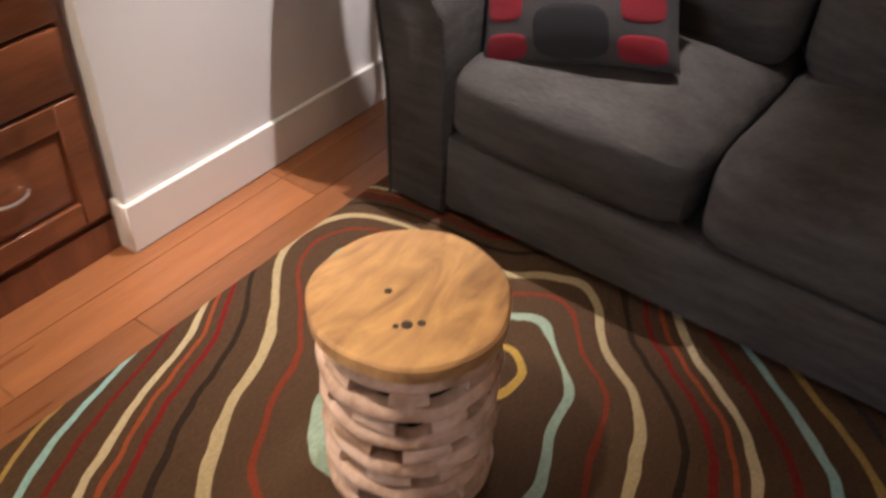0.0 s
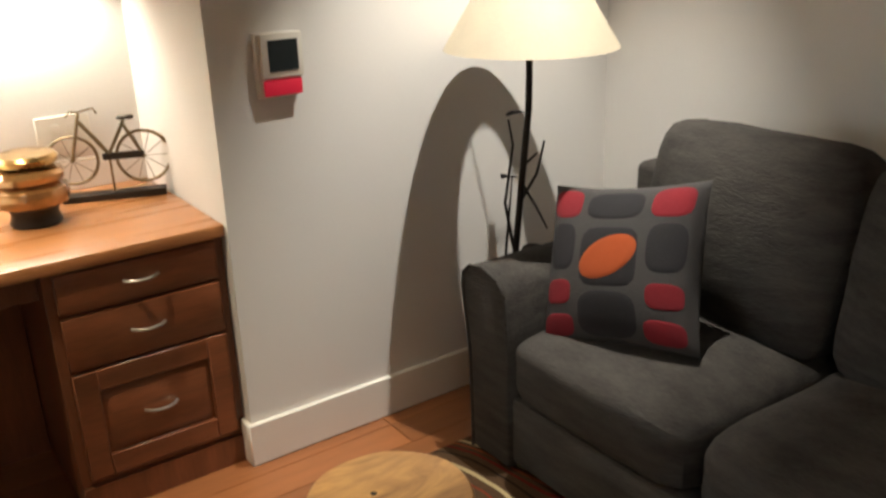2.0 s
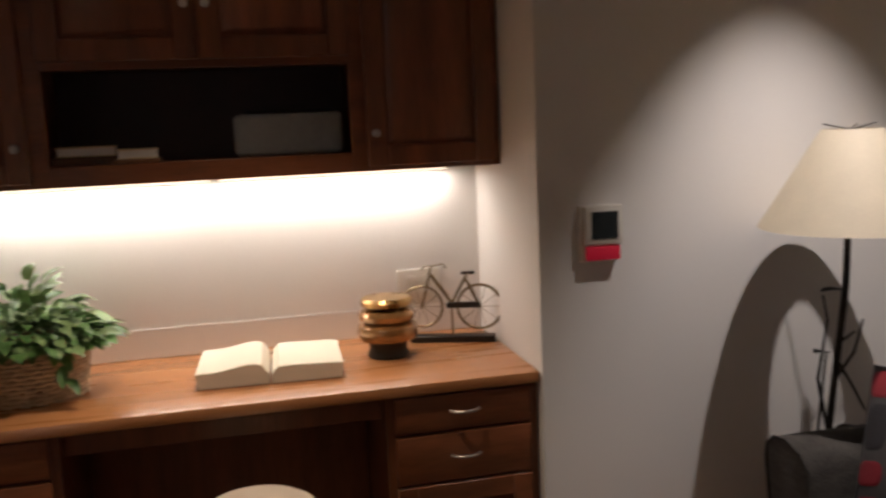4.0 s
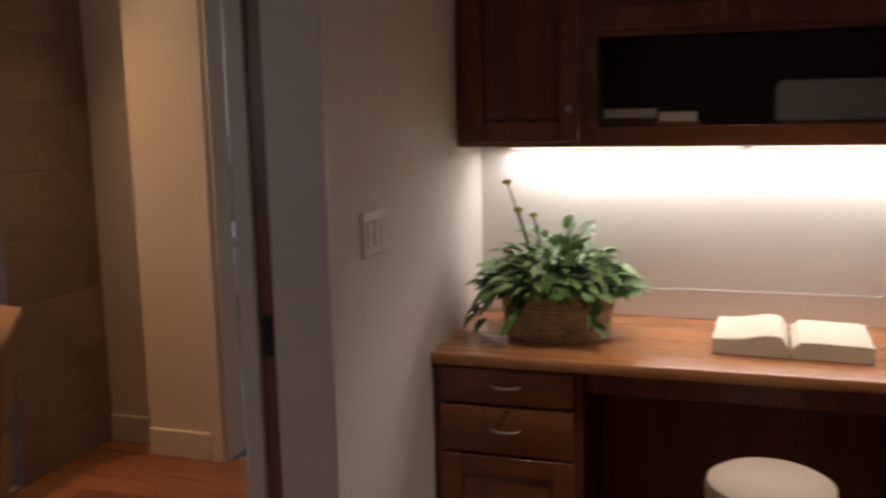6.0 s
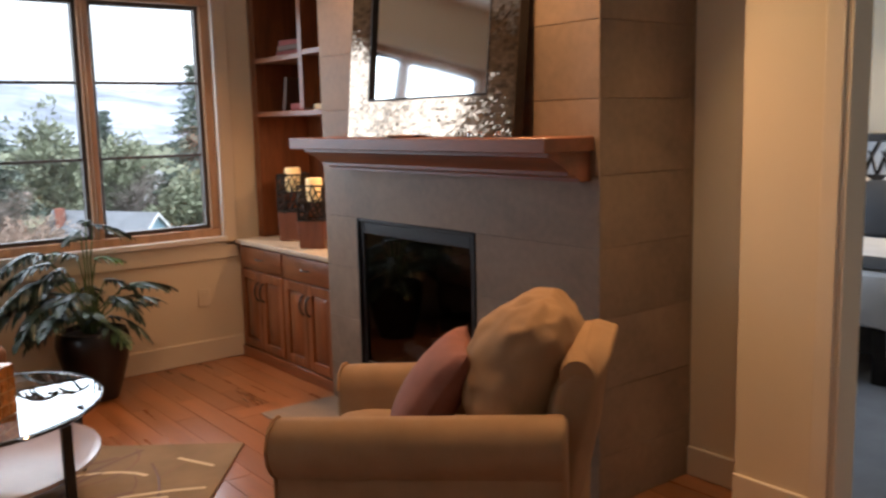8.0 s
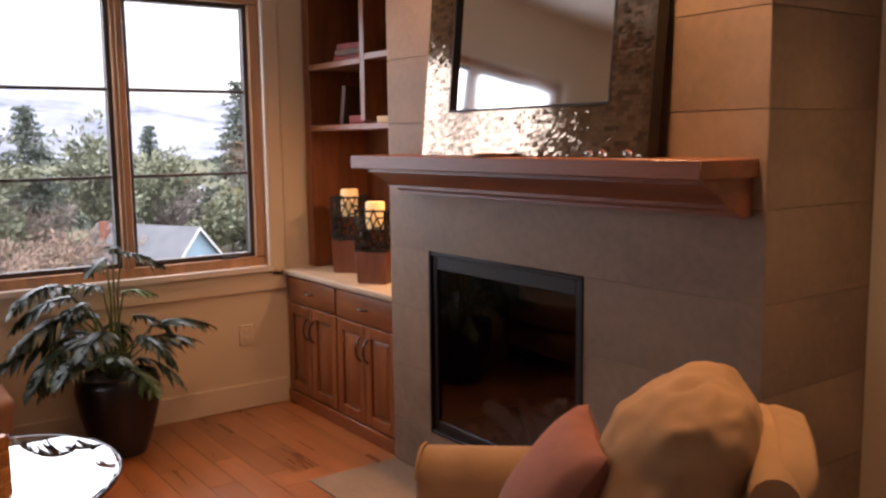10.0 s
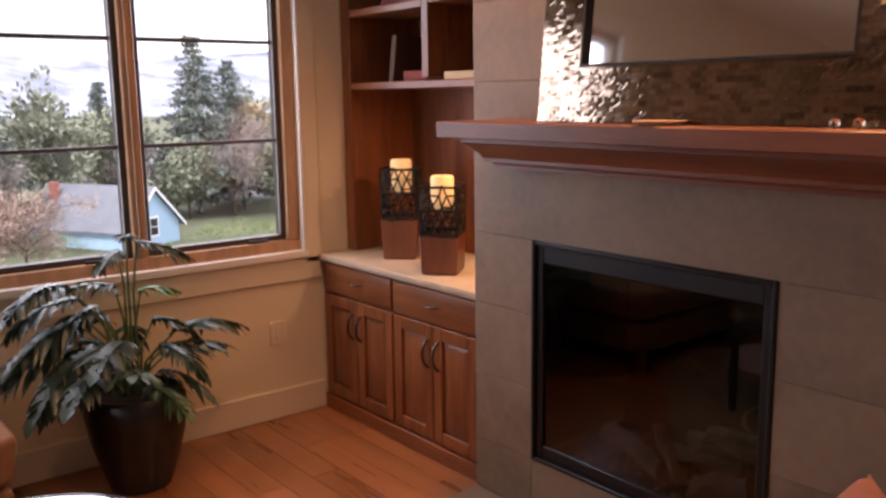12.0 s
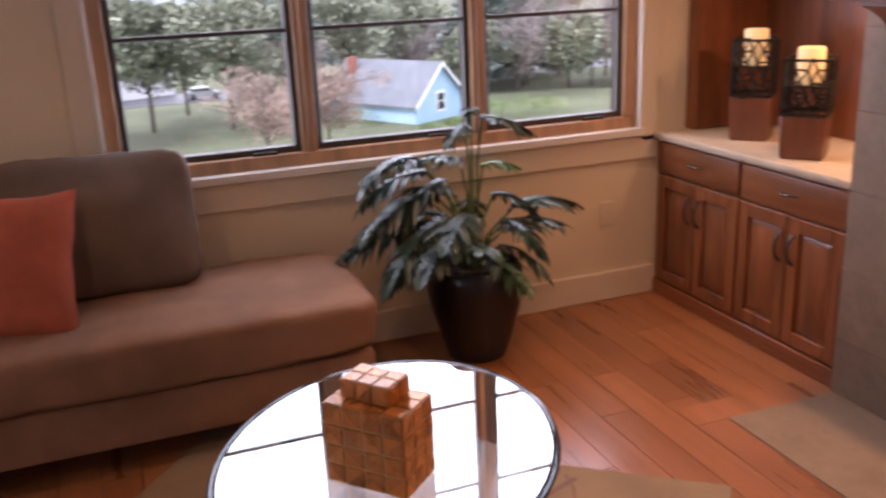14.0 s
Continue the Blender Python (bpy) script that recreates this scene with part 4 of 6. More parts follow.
pile, pmix, bpn = n.new("ShaderNodeTexNoise"), n.new("ShaderNodeMixRGB"), n.new("ShaderNodeBump")
pile.inputs["Scale"].default_value, pile.inputs["Detail"].default_value = 160, 5
pmix.blend_type = 'MULTIPLY'
pmix.inputs[0].default_value = 0.7
prm = n.new("ShaderNodeMapRange")
prm.inputs["To Min"].default_value, prm.inputs["To Max"].default_value = 0.4, 1.6
l.new(tc.outputs["Object"], pile.inputs["Vector"])
l.new(pile.outputs["Fac"], prm.inputs["Value"])
l.new(ramp.outputs["Color"], pmix.inputs[1])
l.new(prm.outputs["Result"], pmix.inputs[2])
l.new(pmix.outputs["Color"], b.inputs["Base Color"])
b.inputs["Roughness"].default_value = 1.0
b.inputs["Specular IOR Level"].default_value = 0.1
bpn.inputs["Strength"].default_value, bpn.inputs["Distance"].default_value = 0.7, 0.006
l.new(pile.outputs["Fac"], bpn.inputs["Height"])
l.new(bpn.outputs[0], b.inputs["Normal"])
rug = thing("area_rug", "brown tufted rug with wavy multicoloured contour lines", "rug", pose(1.78, -0.975, 0.001))
part("backing", boxes((-1.25, 1.3, -1.75, 0.635, 0, 0.0085), bevel=0.003), "bookbrown", rug)
NX, NY = 200, 188
verts, level = [], []
for j in range(NY + 1):
    for i in range(NX + 1):
        x, y = -1.249 + 2.548 * i / NX, -1.749 + 2.383 * j / NY
        edge = min(i, j, NX - i, NY - j)
        v = ring_level(x, y)
        verts.append((x, y, (0.0086, 0.0108)[min(1, edge)] + 0.0006 * noise.noise(Vector((x * 30, y * 30, 0)))))
        level.append(v)
me = bpy.data.meshes.new("rug_top")
me.from_pydata(verts, [], [(j * (NX + 1) + i, j * (NX + 1) + i + 1, (j + 1) * (NX + 1) + i + 1, (j + 1) * (NX + 1) + i) for j in range(NY) for i in range(NX)])
me.attributes.new("ring", 'FLOAT', 'POINT').data.foreach_set("value", level)
me.materials.append(rug_mat)
ob = new("rug_top", me)
ob.parent = rug

# ---- living room: windows ----
def window(name, m, units, unit_w, mull, h, rows, label):
    """A row of casement units with muntin bars, wooden inside; local x along the wall, y = 0 at the inner wall face, the room at -y."""
    w = thing(name, label, "window", m)
    tagged(w, kind="structure")
    total = units * unit_w + (units + 1) * mull
    x0 = -total / 2
    part("window_frame", boxes((x0, x0 + total, 0.02, 0.13, 0, 0.055), (x0, x0 + total, 0.02, 0.13, h - 0.055, h), *[(x0 + k * (unit_w + mull), x0 + k * (unit_w + mull) + mull, 0.0205, 0.1295, 0.055, h - 0.055) for k in range(units + 1)], bevel=0.004), "win_wood", w)
    part("mullion_bead", boxes(*[(x0 + k * (unit_w + mull) + mull * 0.32, x0 + k * (unit_w + mull) + mull * 0.62, 0.004, 0.02, 0.055, h - 0.055) for k in range(1, units)], bevel=0.005, seg=2), "win_wood", w)
    for k in range(units):
        a = x0 + mull + k * (unit_w + mull)
        bb = a + unit_w
        s = 0.026
        sash = part("sash", boxes((a, a + s, 0.05, 0.10, 0.055, h - 0.055), (bb - s, bb, 0.05, 0.10, 0.055, h - 0.055), (a + s, bb - s, 0.05, 0.10, 0.055, 0.055 + s), (a + s, bb - s, 0.05, 0.10, h - 0.055 - s, h - 0.055), bevel=0.003), "bronze_win", w)
        gz0, gz1 = 0.055 + s, h - 0.055 - s
        for r in range(1, rows):
            z = gz0 + (gz1 - gz0) * r / rows
            part("muntin", boxes((a + s, bb - s, 0.062, 0.088, z - 0.009, z + 0.009), bevel=0.003), "bronze_win", sash)
        for r in range(rows):
            za, zb = gz0 + (gz1 - gz0) * r / rows, gz0 + (gz1 - gz0) * (r + 1) / rows
            p = part("pane", boxes((a + s, bb - s, 0.0735, 0.0775, za, zb)), "pane", sash, smooth=False)
            p.visible_shadow = False
        part("latch", boxes((bb - 0.20, bb - 0.10, 0.028, 0.055, 0.052, 0.068), bevel=0.004), "iron", sash, "dark window crank")
    return w


WH = WZ1 - WZ0
win = window("window_1", pose(-5.0, (WY0 + WY1) / 2, WZ0, 0, 0, 90), 3, 0.675, 0.060, WH, 3, "wide wooden window of three casements with dark bars")
solid("trim_window_1", boxes((-5.0, -4.988, WY1 + 0.012, WY1 + 0.10, WZ0 - 0.06, WZ1 + 0.1), (-5.0, -4.988, WY0 - 0.1, WY0 - 0.012, WZ0 - 0.06, WZ1 + 0.1), (-5.0, -4.988, WY0 - 0.012, WY1 + 0.012, WZ1 + 0.012, WZ1 + 0.1), (-5.0, -4.988, WY0 - 0.1, WY1 + 0.1, WZ0 - 0.14, WZ0 - 0.032), bevel=0.003), "trim_liv", "cream painted window casing and apron", "trim")
solid("sill_window_1", boxes((-5.02, -4.972, WY0 - 0.02, WY1 + 0.02, WZ0 - 0.03, WZ0 + 0.004), (-5.0, -4.978, WY1 - 0.004, WY1 + 0.014, WZ0, WZ1), (-5.0, -4.978, WY0 - 0.014, WY0 + 0.004, WZ0, WZ1), bevel=0.003), "trim", "white painted sill and reveal of the window", "window sill")
window("window_2", pose((SX0 + SX1) / 2, -5.45, 0.75, 0, 0, 180), 4, 0.5375, 0.09, 1.45, 3, "wide wooden window opposite the fireplace")
window("window_3", pose(-4.18, 2.6, 0.8, 0, 0, 90), 2, 0.59, 0.07, 1.4, 1, "bedroom window with two casements")
outlet(pose(-4.9995, -0.01, 0.42, 0, 0, 90), "cream wall outlet below the window", material="trim_liv")

# ---- built-in cabinet and bookcase ----
bc = thing("base_cabinet", "knotty alder base cabinet with four doors and two drawers", "cabinet")
part("carcass", boxes((-4.995, -3.822, 0.262, 0.775, 0.0, 0.745), bevel=0.002), "alder", bc)
part("plinth", boxes((-4.995, -3.822, 0.236, 0.262, 0.0, 0.07), bevel=0.004), "alder_h", bc)
CX = (-4.98, -4.405, -3.83)
for k in range(2):
    a, b_ = CX[k] + 0.008, CX[k + 1] - 0.008
    d = part("drawer_front", boxes((a, b_, 0.241, 0.262, 0.595, 0.735), bevel=0.006, seg=2), "alder_h", bc)
    bm = bmesh.new()
    bow_handle(bm, ((a + b_) / 2 - 0.045, 0.241, 0.668), ((a + b_) / 2 + 0.045, 0.241, 0.668), 0.025)
    part("handle", bm, "dark_pull", d, "dark bronze bow handle")
    mid = (a + b_) / 2
    for x0, x1, hx in ((a, mid - 0.002, mid - 0.035), (mid + 0.002, b_, mid + 0.035)):
        d = raised_panel("door", bc, "alder", x0, x1, 0.08, 0.585, 0.262, 0.021, 0.055)
        bm = bmesh.new()
        bow_handle(bm, (hx, 0.241, 0.40), (hx, 0.241, 0.52), 0.03, 0.006)
        part("handle", bm, "dark_pull", d, "dark bronze bow handle")
solid("cabinet_counter", boxes((-4.995, -3.822, 0.222, 0.776, 0.747, 0.778), bevel=0.006, seg=2), "counter", "beige stone counter on the alder cabinet", "counter", "thing")
bs = thing("bookcase", "tall alder bookcase with divided shelves above the counter", "bookcase")
BY = 0.395
part("back", boxes((-4.93, -3.822, 0.755, 0.776, 0.78, 2.74)), "alder", bs)
part("side", boxes((-4.995, -4.92, BY, 0.776, 0.78, 2.74), bevel=0.003), "alder", bs)
part("side", boxes((-3.86, -3.822, BY, 0.776, 0.78, 2.74), bevel=0.003), "alder", bs)
part("divider", boxes((-4.36, -4.315, BY, 0.755, 1.60, 2.74), bevel=0.003), "alder", bs)
for x0, x1, z in ((-4.92, -3.86, 1.555), (-4.92, -4.36, 1.89), (-4.315, -3.86, 1.905), (-4.92, -4.36, 2.32), (-4.315, -3.86, 2.34)):
    part("shelf", boxes((x0, x1, BY, 0.755, z, z + 0.032), bevel=0.003), "alder_h", bs)
part("crown", boxes((-4.995, -3.822, BY - 0.02, 0.776, 2.70, 2.755), bevel=0.008), "alder_h", bs)


def book_thing(m, w, d, h, cover, label):
    """A closed book: local x thickness, y depth, z height."""
    o = thing("book", label, "book", m, "books on the shelves")
    part("cover", boxes((0, 0.004, 0, d, 0, h), (w - 0.004, w, 0, d, 0, h), (0.004, w - 0.004, 0, 0.004, 0, h), bevel=0.001), cover, o)
    part("pages", boxes((0.004, w - 0.004, 0.004, d - 0.004, 0.004, h - 0.004)), "paper", o)
    return o


rng = random.Random(5)
x = -4.0
for k in range(4):
    w = rng.uniform(0.03, 0.045)
    book_thing(pose(x + 0.05 * k, 0.46, 1.938, 0, -14 + 4 * k, 0), w, 0.17, rng.uniform(0.23, 0.27), "bookbrown" if k % 2 else "bookred", "old cloth-bound book leaning on the shelf")
for k, (zz, cov) in enumerate(((1.923, "bookred"), (1.955, "bookbrown"), (1.985, "bookred"))):
    book_thing(pose(-4.43, 0.45 + 0.01 * k, zz, 0, -90, 4 * k), 0.03, 0.2, 0.30 - 0.03 * k, cov, "old book lying flat in a stack on the shelf")
book_thing(pose(-4.38, 0.43, 1.5885, 0, -90, 0), 0.042, 0.2, 0.16, "bookred", "red book lying flat on the shelf")
book_thing(pose(-4.02, 0.43, 1.5885, 0, -90, 3), 0.032, 0.2, 0.22, "bookcream", "cream book lying flat on the shelf")
book_thing(pose(-4.70, 0.46, 1.5885, 0, 8, 10), 0.03, 0.18, 0.21, "bookbrown", "dark book standing on the shelf")
orn = thing("shelf_ornament", "small dark beaded ornament on a red book", "ornament", pose(-4.42, 0.47, 1.631))
for k in range(5):
    bm = bmesh.new()
    bmesh.ops.create_icosphere(bm, subdivisions=2, radius=0.022 - 0.002 * k, matrix=pose(0.006 * (k % 2), 0, 0.020 + 0.032 * k))
    part("bead", bm, "bronze", orn)


# lattice candle lanterns
def lantern(x, y, h, rz, label, w=0.078):
    o = thing("candle_lantern", label, "candle holder", pose(x, y, 0.778, 0, 0, rz), "lattice candle holders")
    hb, hc = h * 0.44, h * 0.74
    bm = bmesh.new()
    prof = [(w * 0.92, 0.0), (w * 0.98, 0.01), (w * 1.06, hb)]
    rings = [[bm.verts.new((r * c, r * s, z)) for c, s in ((-1, -1), (1, -1), (1, 1), (-1, 1))] for r, z in prof]
    for p, q in zip(rings, rings[1:]):
        for k in range(4):
            bm.faces.new((p[k], p[(k + 1) % 4], q[(k + 1) % 4], q[k]))
    bm.faces.new(rings[0][::-1])
    bm.faces.new(rings[-1])
    bmesh.ops.bevel(bm, geom=bm.edges[:], offset=0.003, segments=1, affect='EDGES')
    part("base", bm, "cherry", o, "solid dark wooden base")
    r = random.Random(int(h * 1000))
    for k in range(4):
        bm = bmesh.new()
        R = w * 1.04
        box(bm, -R, R, -0.003, 0.003, hb, hb + 0.012)
        box(bm, -R, R, -0.003, 0.003, h - 0.010, h)
        box(bm, -R, -R + 0.007, -0.003, 0.003, hb, h)
        box(bm, R - 0.007, R, -0.003, 0.003, hb, h)
        nx, nz = 4, 5
        grid = [[Vector((-R + 2 * R * (i + 0.5 * (j % 2)) / nx + r.uniform(-0.006, 0.006), 0, hb + (h - hb) * j / nz + r.uniform(-0.006, 0.006))) for i in range(nx + 1)] for j in range(nz + 1)]
        for j in range(nz + 1):
            for i in range(nx + 1):
                p = grid[j][i]
                if abs(p.x) > R:
                    continue
                for q in ([grid[j][i + 1]] if i < nx and (i + j) % 2 else []) + ([grid[j + 1][i]] if j < nz else []) + ([grid[j + 1][i - 1 if j % 2 == 0 else i + 1]] if j < nz and 0 < i < nx else []):
                    if abs(q.x) <= R and hb <= q.z <= h + 0.004:
                        tube(bm, [p, q], 0.0042, 4)
        bmesh.ops.transform(bm, verts=bm.verts, matrix=pose(0, 0, 0, 0, 0, 90 * k) @ pose(0, -R, 0))
        part("lattice", bm, "iron", o, "pierced dark metal lattice")
    bm = bmesh.new()
    turned(bm, [(0.048, hc), (0.049, h + 0.030), (0.044, h + 0.038), (0.025, h + 0.032), (0.0, h + 0.031)], 28)
    part("candle_tray", boxes((-w, w, -w, w, hc - 0.008, hc - 0.001)), "iron", o, "dark candle tray")
    c = part("candle", bm, "wax", o, "glowing cream pillar candle")
    part("wick", tube(bmesh.new(), [(0, 0, h + 0.030), (0.002, 0, h + 0.046)], 0.0012, 5), "black", c)
    return o


lantern(-4.63, 0.47, 0.42, 42, "taller dark lattice lantern with a glowing cream candle")
lantern(-4.22, 0.385, 0.375, 38, "dark lattice lantern with a glowing cream candle, beside the chimney")
sc = thing("small_dish", "small grey dish on the stone counter", "dish", pose(-3.98, 0.50, 0.778))
part("bowl", turned(bmesh.new(), [(0.03, 0), (0.055, 0.03), (0.05, 0.032), (0.0, 0.012)], 24), "iron", sc)

# ---- fireplace ----
mt = thing("mantel_shelf", "thick reddish wooden mantel shelf with crown moulding", "mantel")
part("slab", boxes((-3.72, -1.885, -0.037, 0.218, 1.38, 1.435), bevel=0.004), "mantel", mt)
bm = bmesh.new()
prof = [(0.219, 1.379), (0.0, 1.379), (0.0, 1.366), (0.012, 1.362), (0.035, 1.352), (0.065, 1.335), (0.09, 1.318), (0.10, 1.308), (0.10, 1.296), (0.135, 1.296), (0.14, 1.288), (0.155, 1.282), (0.155, 1.27), (0.219, 1.27)]
extruded(bm, prof, -3.63, -1.905, "x")
part("crown_moulding", bm, "mantel", mt)
mx0, mx1, mw, lean = -3.35, -2.175, 0.165, 5.4
mr = thing("leaning_mirror", "large mirror in a hammered mosaic frame leaning on the mantel", "mirror", pose((mx0 + mx1) / 2, 0.088, 1.4365, -lean, 0, 0))
W2, MH = (mx1 - mx0) / 2, 1.04
part("frame_core", boxes((-W2, -W2 + mw, -0.002, 0.045, 0, MH), (W2 - mw, W2, -0.002, 0.045, 0, MH), (-W2 + mw, W2 - mw, -0.002, 0.045, 0, mw), (-W2 + mw, W2 - mw, -0.002, 0.045, MH - mw, MH), bevel=0.002), "iron", mr, "dark frame sides")
part("frame_face", boxes((-W2 + 0.002, -W2 + mw - 0.002, -0.0036, -0.0018, 0.002, MH - 0.002), (W2 - mw + 0.002, W2 - 0.002, -0.0036, -0.0018, 0.002, MH - 0.002), (-W2 + mw - 0.002, W2 - mw + 0.002, -0.0036, -0.0018, 0.002, mw - 0.002), (-W2 + mw - 0.002, W2 - mw + 0.002, -0.0036, -0.0018, MH - mw + 0.002, MH - 0.002)), "hammered", mr, "bronze face under the mosaic")
part("glass", boxes((-W2 + mw - 0.01, W2 - mw + 0.01, 0.012, 0.020, mw - 0.01, MH - mw + 0.01)), "mirror", mr, "silvered mirror glass", smooth=False)
part("bead", boxes((-W2 + mw, -W2 + mw + 0.008, -0.006, 0.012, mw, MH - mw), (W2 - mw - 0.008, W2 - mw, -0.006, 0.012, mw, MH - mw), (-W2 + mw + 0.008, W2 - mw - 0.008, -0.006, 0.012, mw, mw + 0.008), (-W2 + mw + 0.008, W2 - mw - 0.008, -0.006, 0.012, MH - mw - 0.008, MH - mw)), "iron", mr)
rng = random.Random(8)
tile_me = []
for k in range(6):
    bm = bmesh.new()
    vs = bmesh.ops.create_grid(bm, x_segments=3, y_segments=2, size=0.5)["verts"]
    for v in vs:
        v.co = Vector((v.co.x * 0.0312, 0.0, v.co.y * 0.0153)) + Vector((0, rng.uniform(-0.0003, 0.0003), 0))
    tile_me.append(mesh_from(bm, "mosaic_tile", "hammered", False))
cells = []
nz = int(MH / 0.0155)
for j in range(nz):
    z = 0.009 + j * 0.0155
    xx = -W2 + 0.017 - (j % 2) * 0.015
    while xx < W2 - 0.014:
        if (abs(xx) > W2 - mw + 0.012 or z < mw - 0.006 or z > MH - mw + 0.006) and xx > -W2 + 0.012:
            cells.append((xx, z))
        xx += 0.0315
rng.shuffle(cells)
for xx, z in [c for c in cells if c[1] < 0.62][:300]:
    o = new("mosaic_tile", rng.choice(tile_me))
    o.parent = mr
    o.matrix_local = pose(xx, -0.0045, z, rng.uniform(-0.7, 0.7), 0, rng.uniform(-0.7, 0.7))
left = [c for c in cells if c not in set([c for c in cells if c[1] < 0.62][:300])]
bm = bmesh.new()
for xx, z in left:
    m4 = pose(xx, -0.0045, z, rng.uniform(-0.7, 0.7), 0, rng.uniform(-0.7, 0.7))
    vs = [bm.verts.new(m4 @ Vector((a * 0.0156, rng.uniform(-0.0003, 0.0003), b2 * 0.0076))) for a, b2 in ((-1, -1), (1, -1), (1, 1), (-1, 1))]
    bm.faces.new(vs)
tagged(part("mosaic", bm, "hammered", mr, "hammered bronze mosaic", smooth=False), kind="stuff")
pebble = thing("flat_dish", "small flat wooden dish on the mantel before the mirror", "dish", pose(-2.83, 0.03, 1.4352))
part("plate", turned(bmesh.new(), [(0.05, 0), (0.075, 0.012), (0.07, 0.013), (0.0, 0.006)], 28), "driftwood", pebble)
bell = thing("glass_trinket", "small clear glass trinket on the mantel", "ornament", pose(-2.28, 0.0, 1.4352))
for k, x in enumerate((-0.05, 0.0, 0.09)):
    bm = bmesh.new()
    bmesh.ops.create_icosphere(bm, subdivisions=1, radius=0.014, matrix=pose(x, 0.01 * k, 0.014))
    part("crystal", bm, "glass", bell, smooth=False)

fi = thing("gas_fireplace", "black gas fireplace insert with ceramic logs behind dark glass", "fireplace")
part("liner", boxes((FX0 + 0.001, FX0 + 0.02, 0.25, 0.74, FZ0, FZ1), (FX1 - 0.02, FX1 - 0.001, 0.25, 0.74, FZ0, FZ1), (FX0 + 0.02, FX1 - 0.02, 0.72, 0.745, FZ0, FZ1), (FX0 + 0.02, FX1 - 0.02, 0.25, 0.72, FZ0 + 0.001, FZ0 + 0.03), (FX0 + 0.02, FX1 - 0.02, 0.25, 0.72, FZ1 - 0.03, FZ1 - 0.001)), "soot", fi)
fr = 0.016
for r in ((FX0, FX0 + fr, 0.214, 0.262, FZ0, FZ1), (FX1 - fr, FX1, 0.214, 0.262, FZ0, FZ1), (FX0 + fr, FX1 - fr, 0.214, 0.262, FZ0, FZ0 + fr), (FX0 + fr, FX1 - fr, 0.214, 0.262, FZ1 - fr, FZ1)):
    part("surround_bar", boxes(r, bevel=0.004), "black", fi)
part("inner_frame", boxes((FX0 + fr, FX0 + fr + 0.03, 0.228, 0.25, FZ0 + fr, FZ1 - fr), (FX1 - fr - 0.03, FX1 - fr, 0.228, 0.25, FZ0 + fr, FZ1 - fr), (FX0 + fr + 0.03, FX1 - fr - 0.03, 0.228, 0.25, FZ0 + fr, FZ0 + fr + 0.045), (FX0 + fr + 0.03, FX1 - fr - 0.03, 0.228, 0.25, FZ1 - fr - 0.06, FZ1 - fr), bevel=0.003), "black", fi)
gp = part("glass_front", boxes((FX0 + fr + 0.03, FX1 - fr - 0.03, 0.238, 0.242, FZ0 + fr + 0.045, FZ1 - fr - 0.06)), glass("tinted_glass", 0.0, (0.30, 0.28, 0.27)), fi, "dark tinted glass", smooth=False)
gp.visible_shadow = False
rng = random.Random(3)
for x0, y0, z0, x1, y1, z1, r in ((-3.27, 0.36, 0.37, -3.02, 0.34, 0.30, 0.036), (-3.20, 0.42, 0.31, -2.80, 0.46, 0.33, 0.030), (-3.06, 0.36, 0.44, -2.94, 0.34, 0.28, 0.020), (-2.98, 0.44, 0.40, -2.70, 0.42, 0.47, 0.026), (-2.90, 0.34, 0.29, -2.70, 0.36, 0.33, 0.040), (-2.92, 0.40, 0.43, -2.78, 0.36, 0.50, 0.016)):
    bm = bmesh.new()
    p, q = Vector((x0, y0, z0)), Vector((x1, y1, z1))
    tube(bm, [p.lerp(q, k / 7) + Vector((0, 0, 0.012 * math.sin(k * 1.3 + x0))) for k in range(8)], r, 10)
    for v in bm.verts:
        v.co += 0.014 * noise.noise_vector(v.co * 22) + 0.006 * noise.noise_vector(v.co * 60)
    part("log", bm, "log", fi, "grey-brown ceramic log")
bm = bmesh.new()
for k in range(160):
    bmesh.ops.create_icosphere(bm, subdivisions=1, radius=rng.uniform(0.008, 0.016), matrix=pose(rng.uniform(FX0 + 0.08, FX1 - 0.08), rng.uniform(0.29, 0.66), FZ0 + 0.038))
tagged(part("embers", bm, "log", fi, "loose ceramic embers"), kind="stuff")

# ---- armchair ----
ac = thing("armchair", "tan upholstered armchair with rolled arms, seen from behind", "armchair", pose(-1.88, -0.41, 0, 0, 0, -52) @ Matrix.Diagonal((0.88, 0.96, 0.98, 1)))
part("base", boxes((-0.37, 0.37, -0.535, 0.40, 0.10, 0.31), bevel=0.03, seg=3), "tan", ac)
part("seat_cushion", cushion(bmesh.new(), 0.53, 0.80, 0.17, pose(0, -0.145, 0.392), 0.10, 12, 7.0), "tan", ac)
for s in (-1, 1):
    bm = bmesh.new()
    prof = [(s * 0.265, 0.10), (s * 0.375, 0.10), (s * 0.38, 0.44), (s * 0.41, 0.465), (s * 0.44, 0.505), (s * 0.448, 0.55), (s * 0.43, 0.597), (s * 0.385, 0.63), (s * 0.33, 0.632), (s * 0.285, 0.60), (s * 0.268, 0.55)]
    extruded(bm, prof, -0.58, 0.38, "y")
    for v in bm.verts:
        if v.co.z > 0.4:
            v.co.z -= 0.06 * (0.38 - v.co.y) / 0.92 - 0.03
    bmesh.ops.bevel(bm, geom=[e for e in bm.edges if abs(e.verts[0].co.y - e.verts[1].co.y) < 1e-5], offset=0.02, segments=3, profile=0.5, affect='EDGES')
    arm = part("arm", bm, "tan", ac)
    part("piping", tube(bmesh.new(), [(u, -0.575, v - 0.03 if v > 0.4 else v) for u, v in prof[1:]], 0.006, 6), "tan", arm)
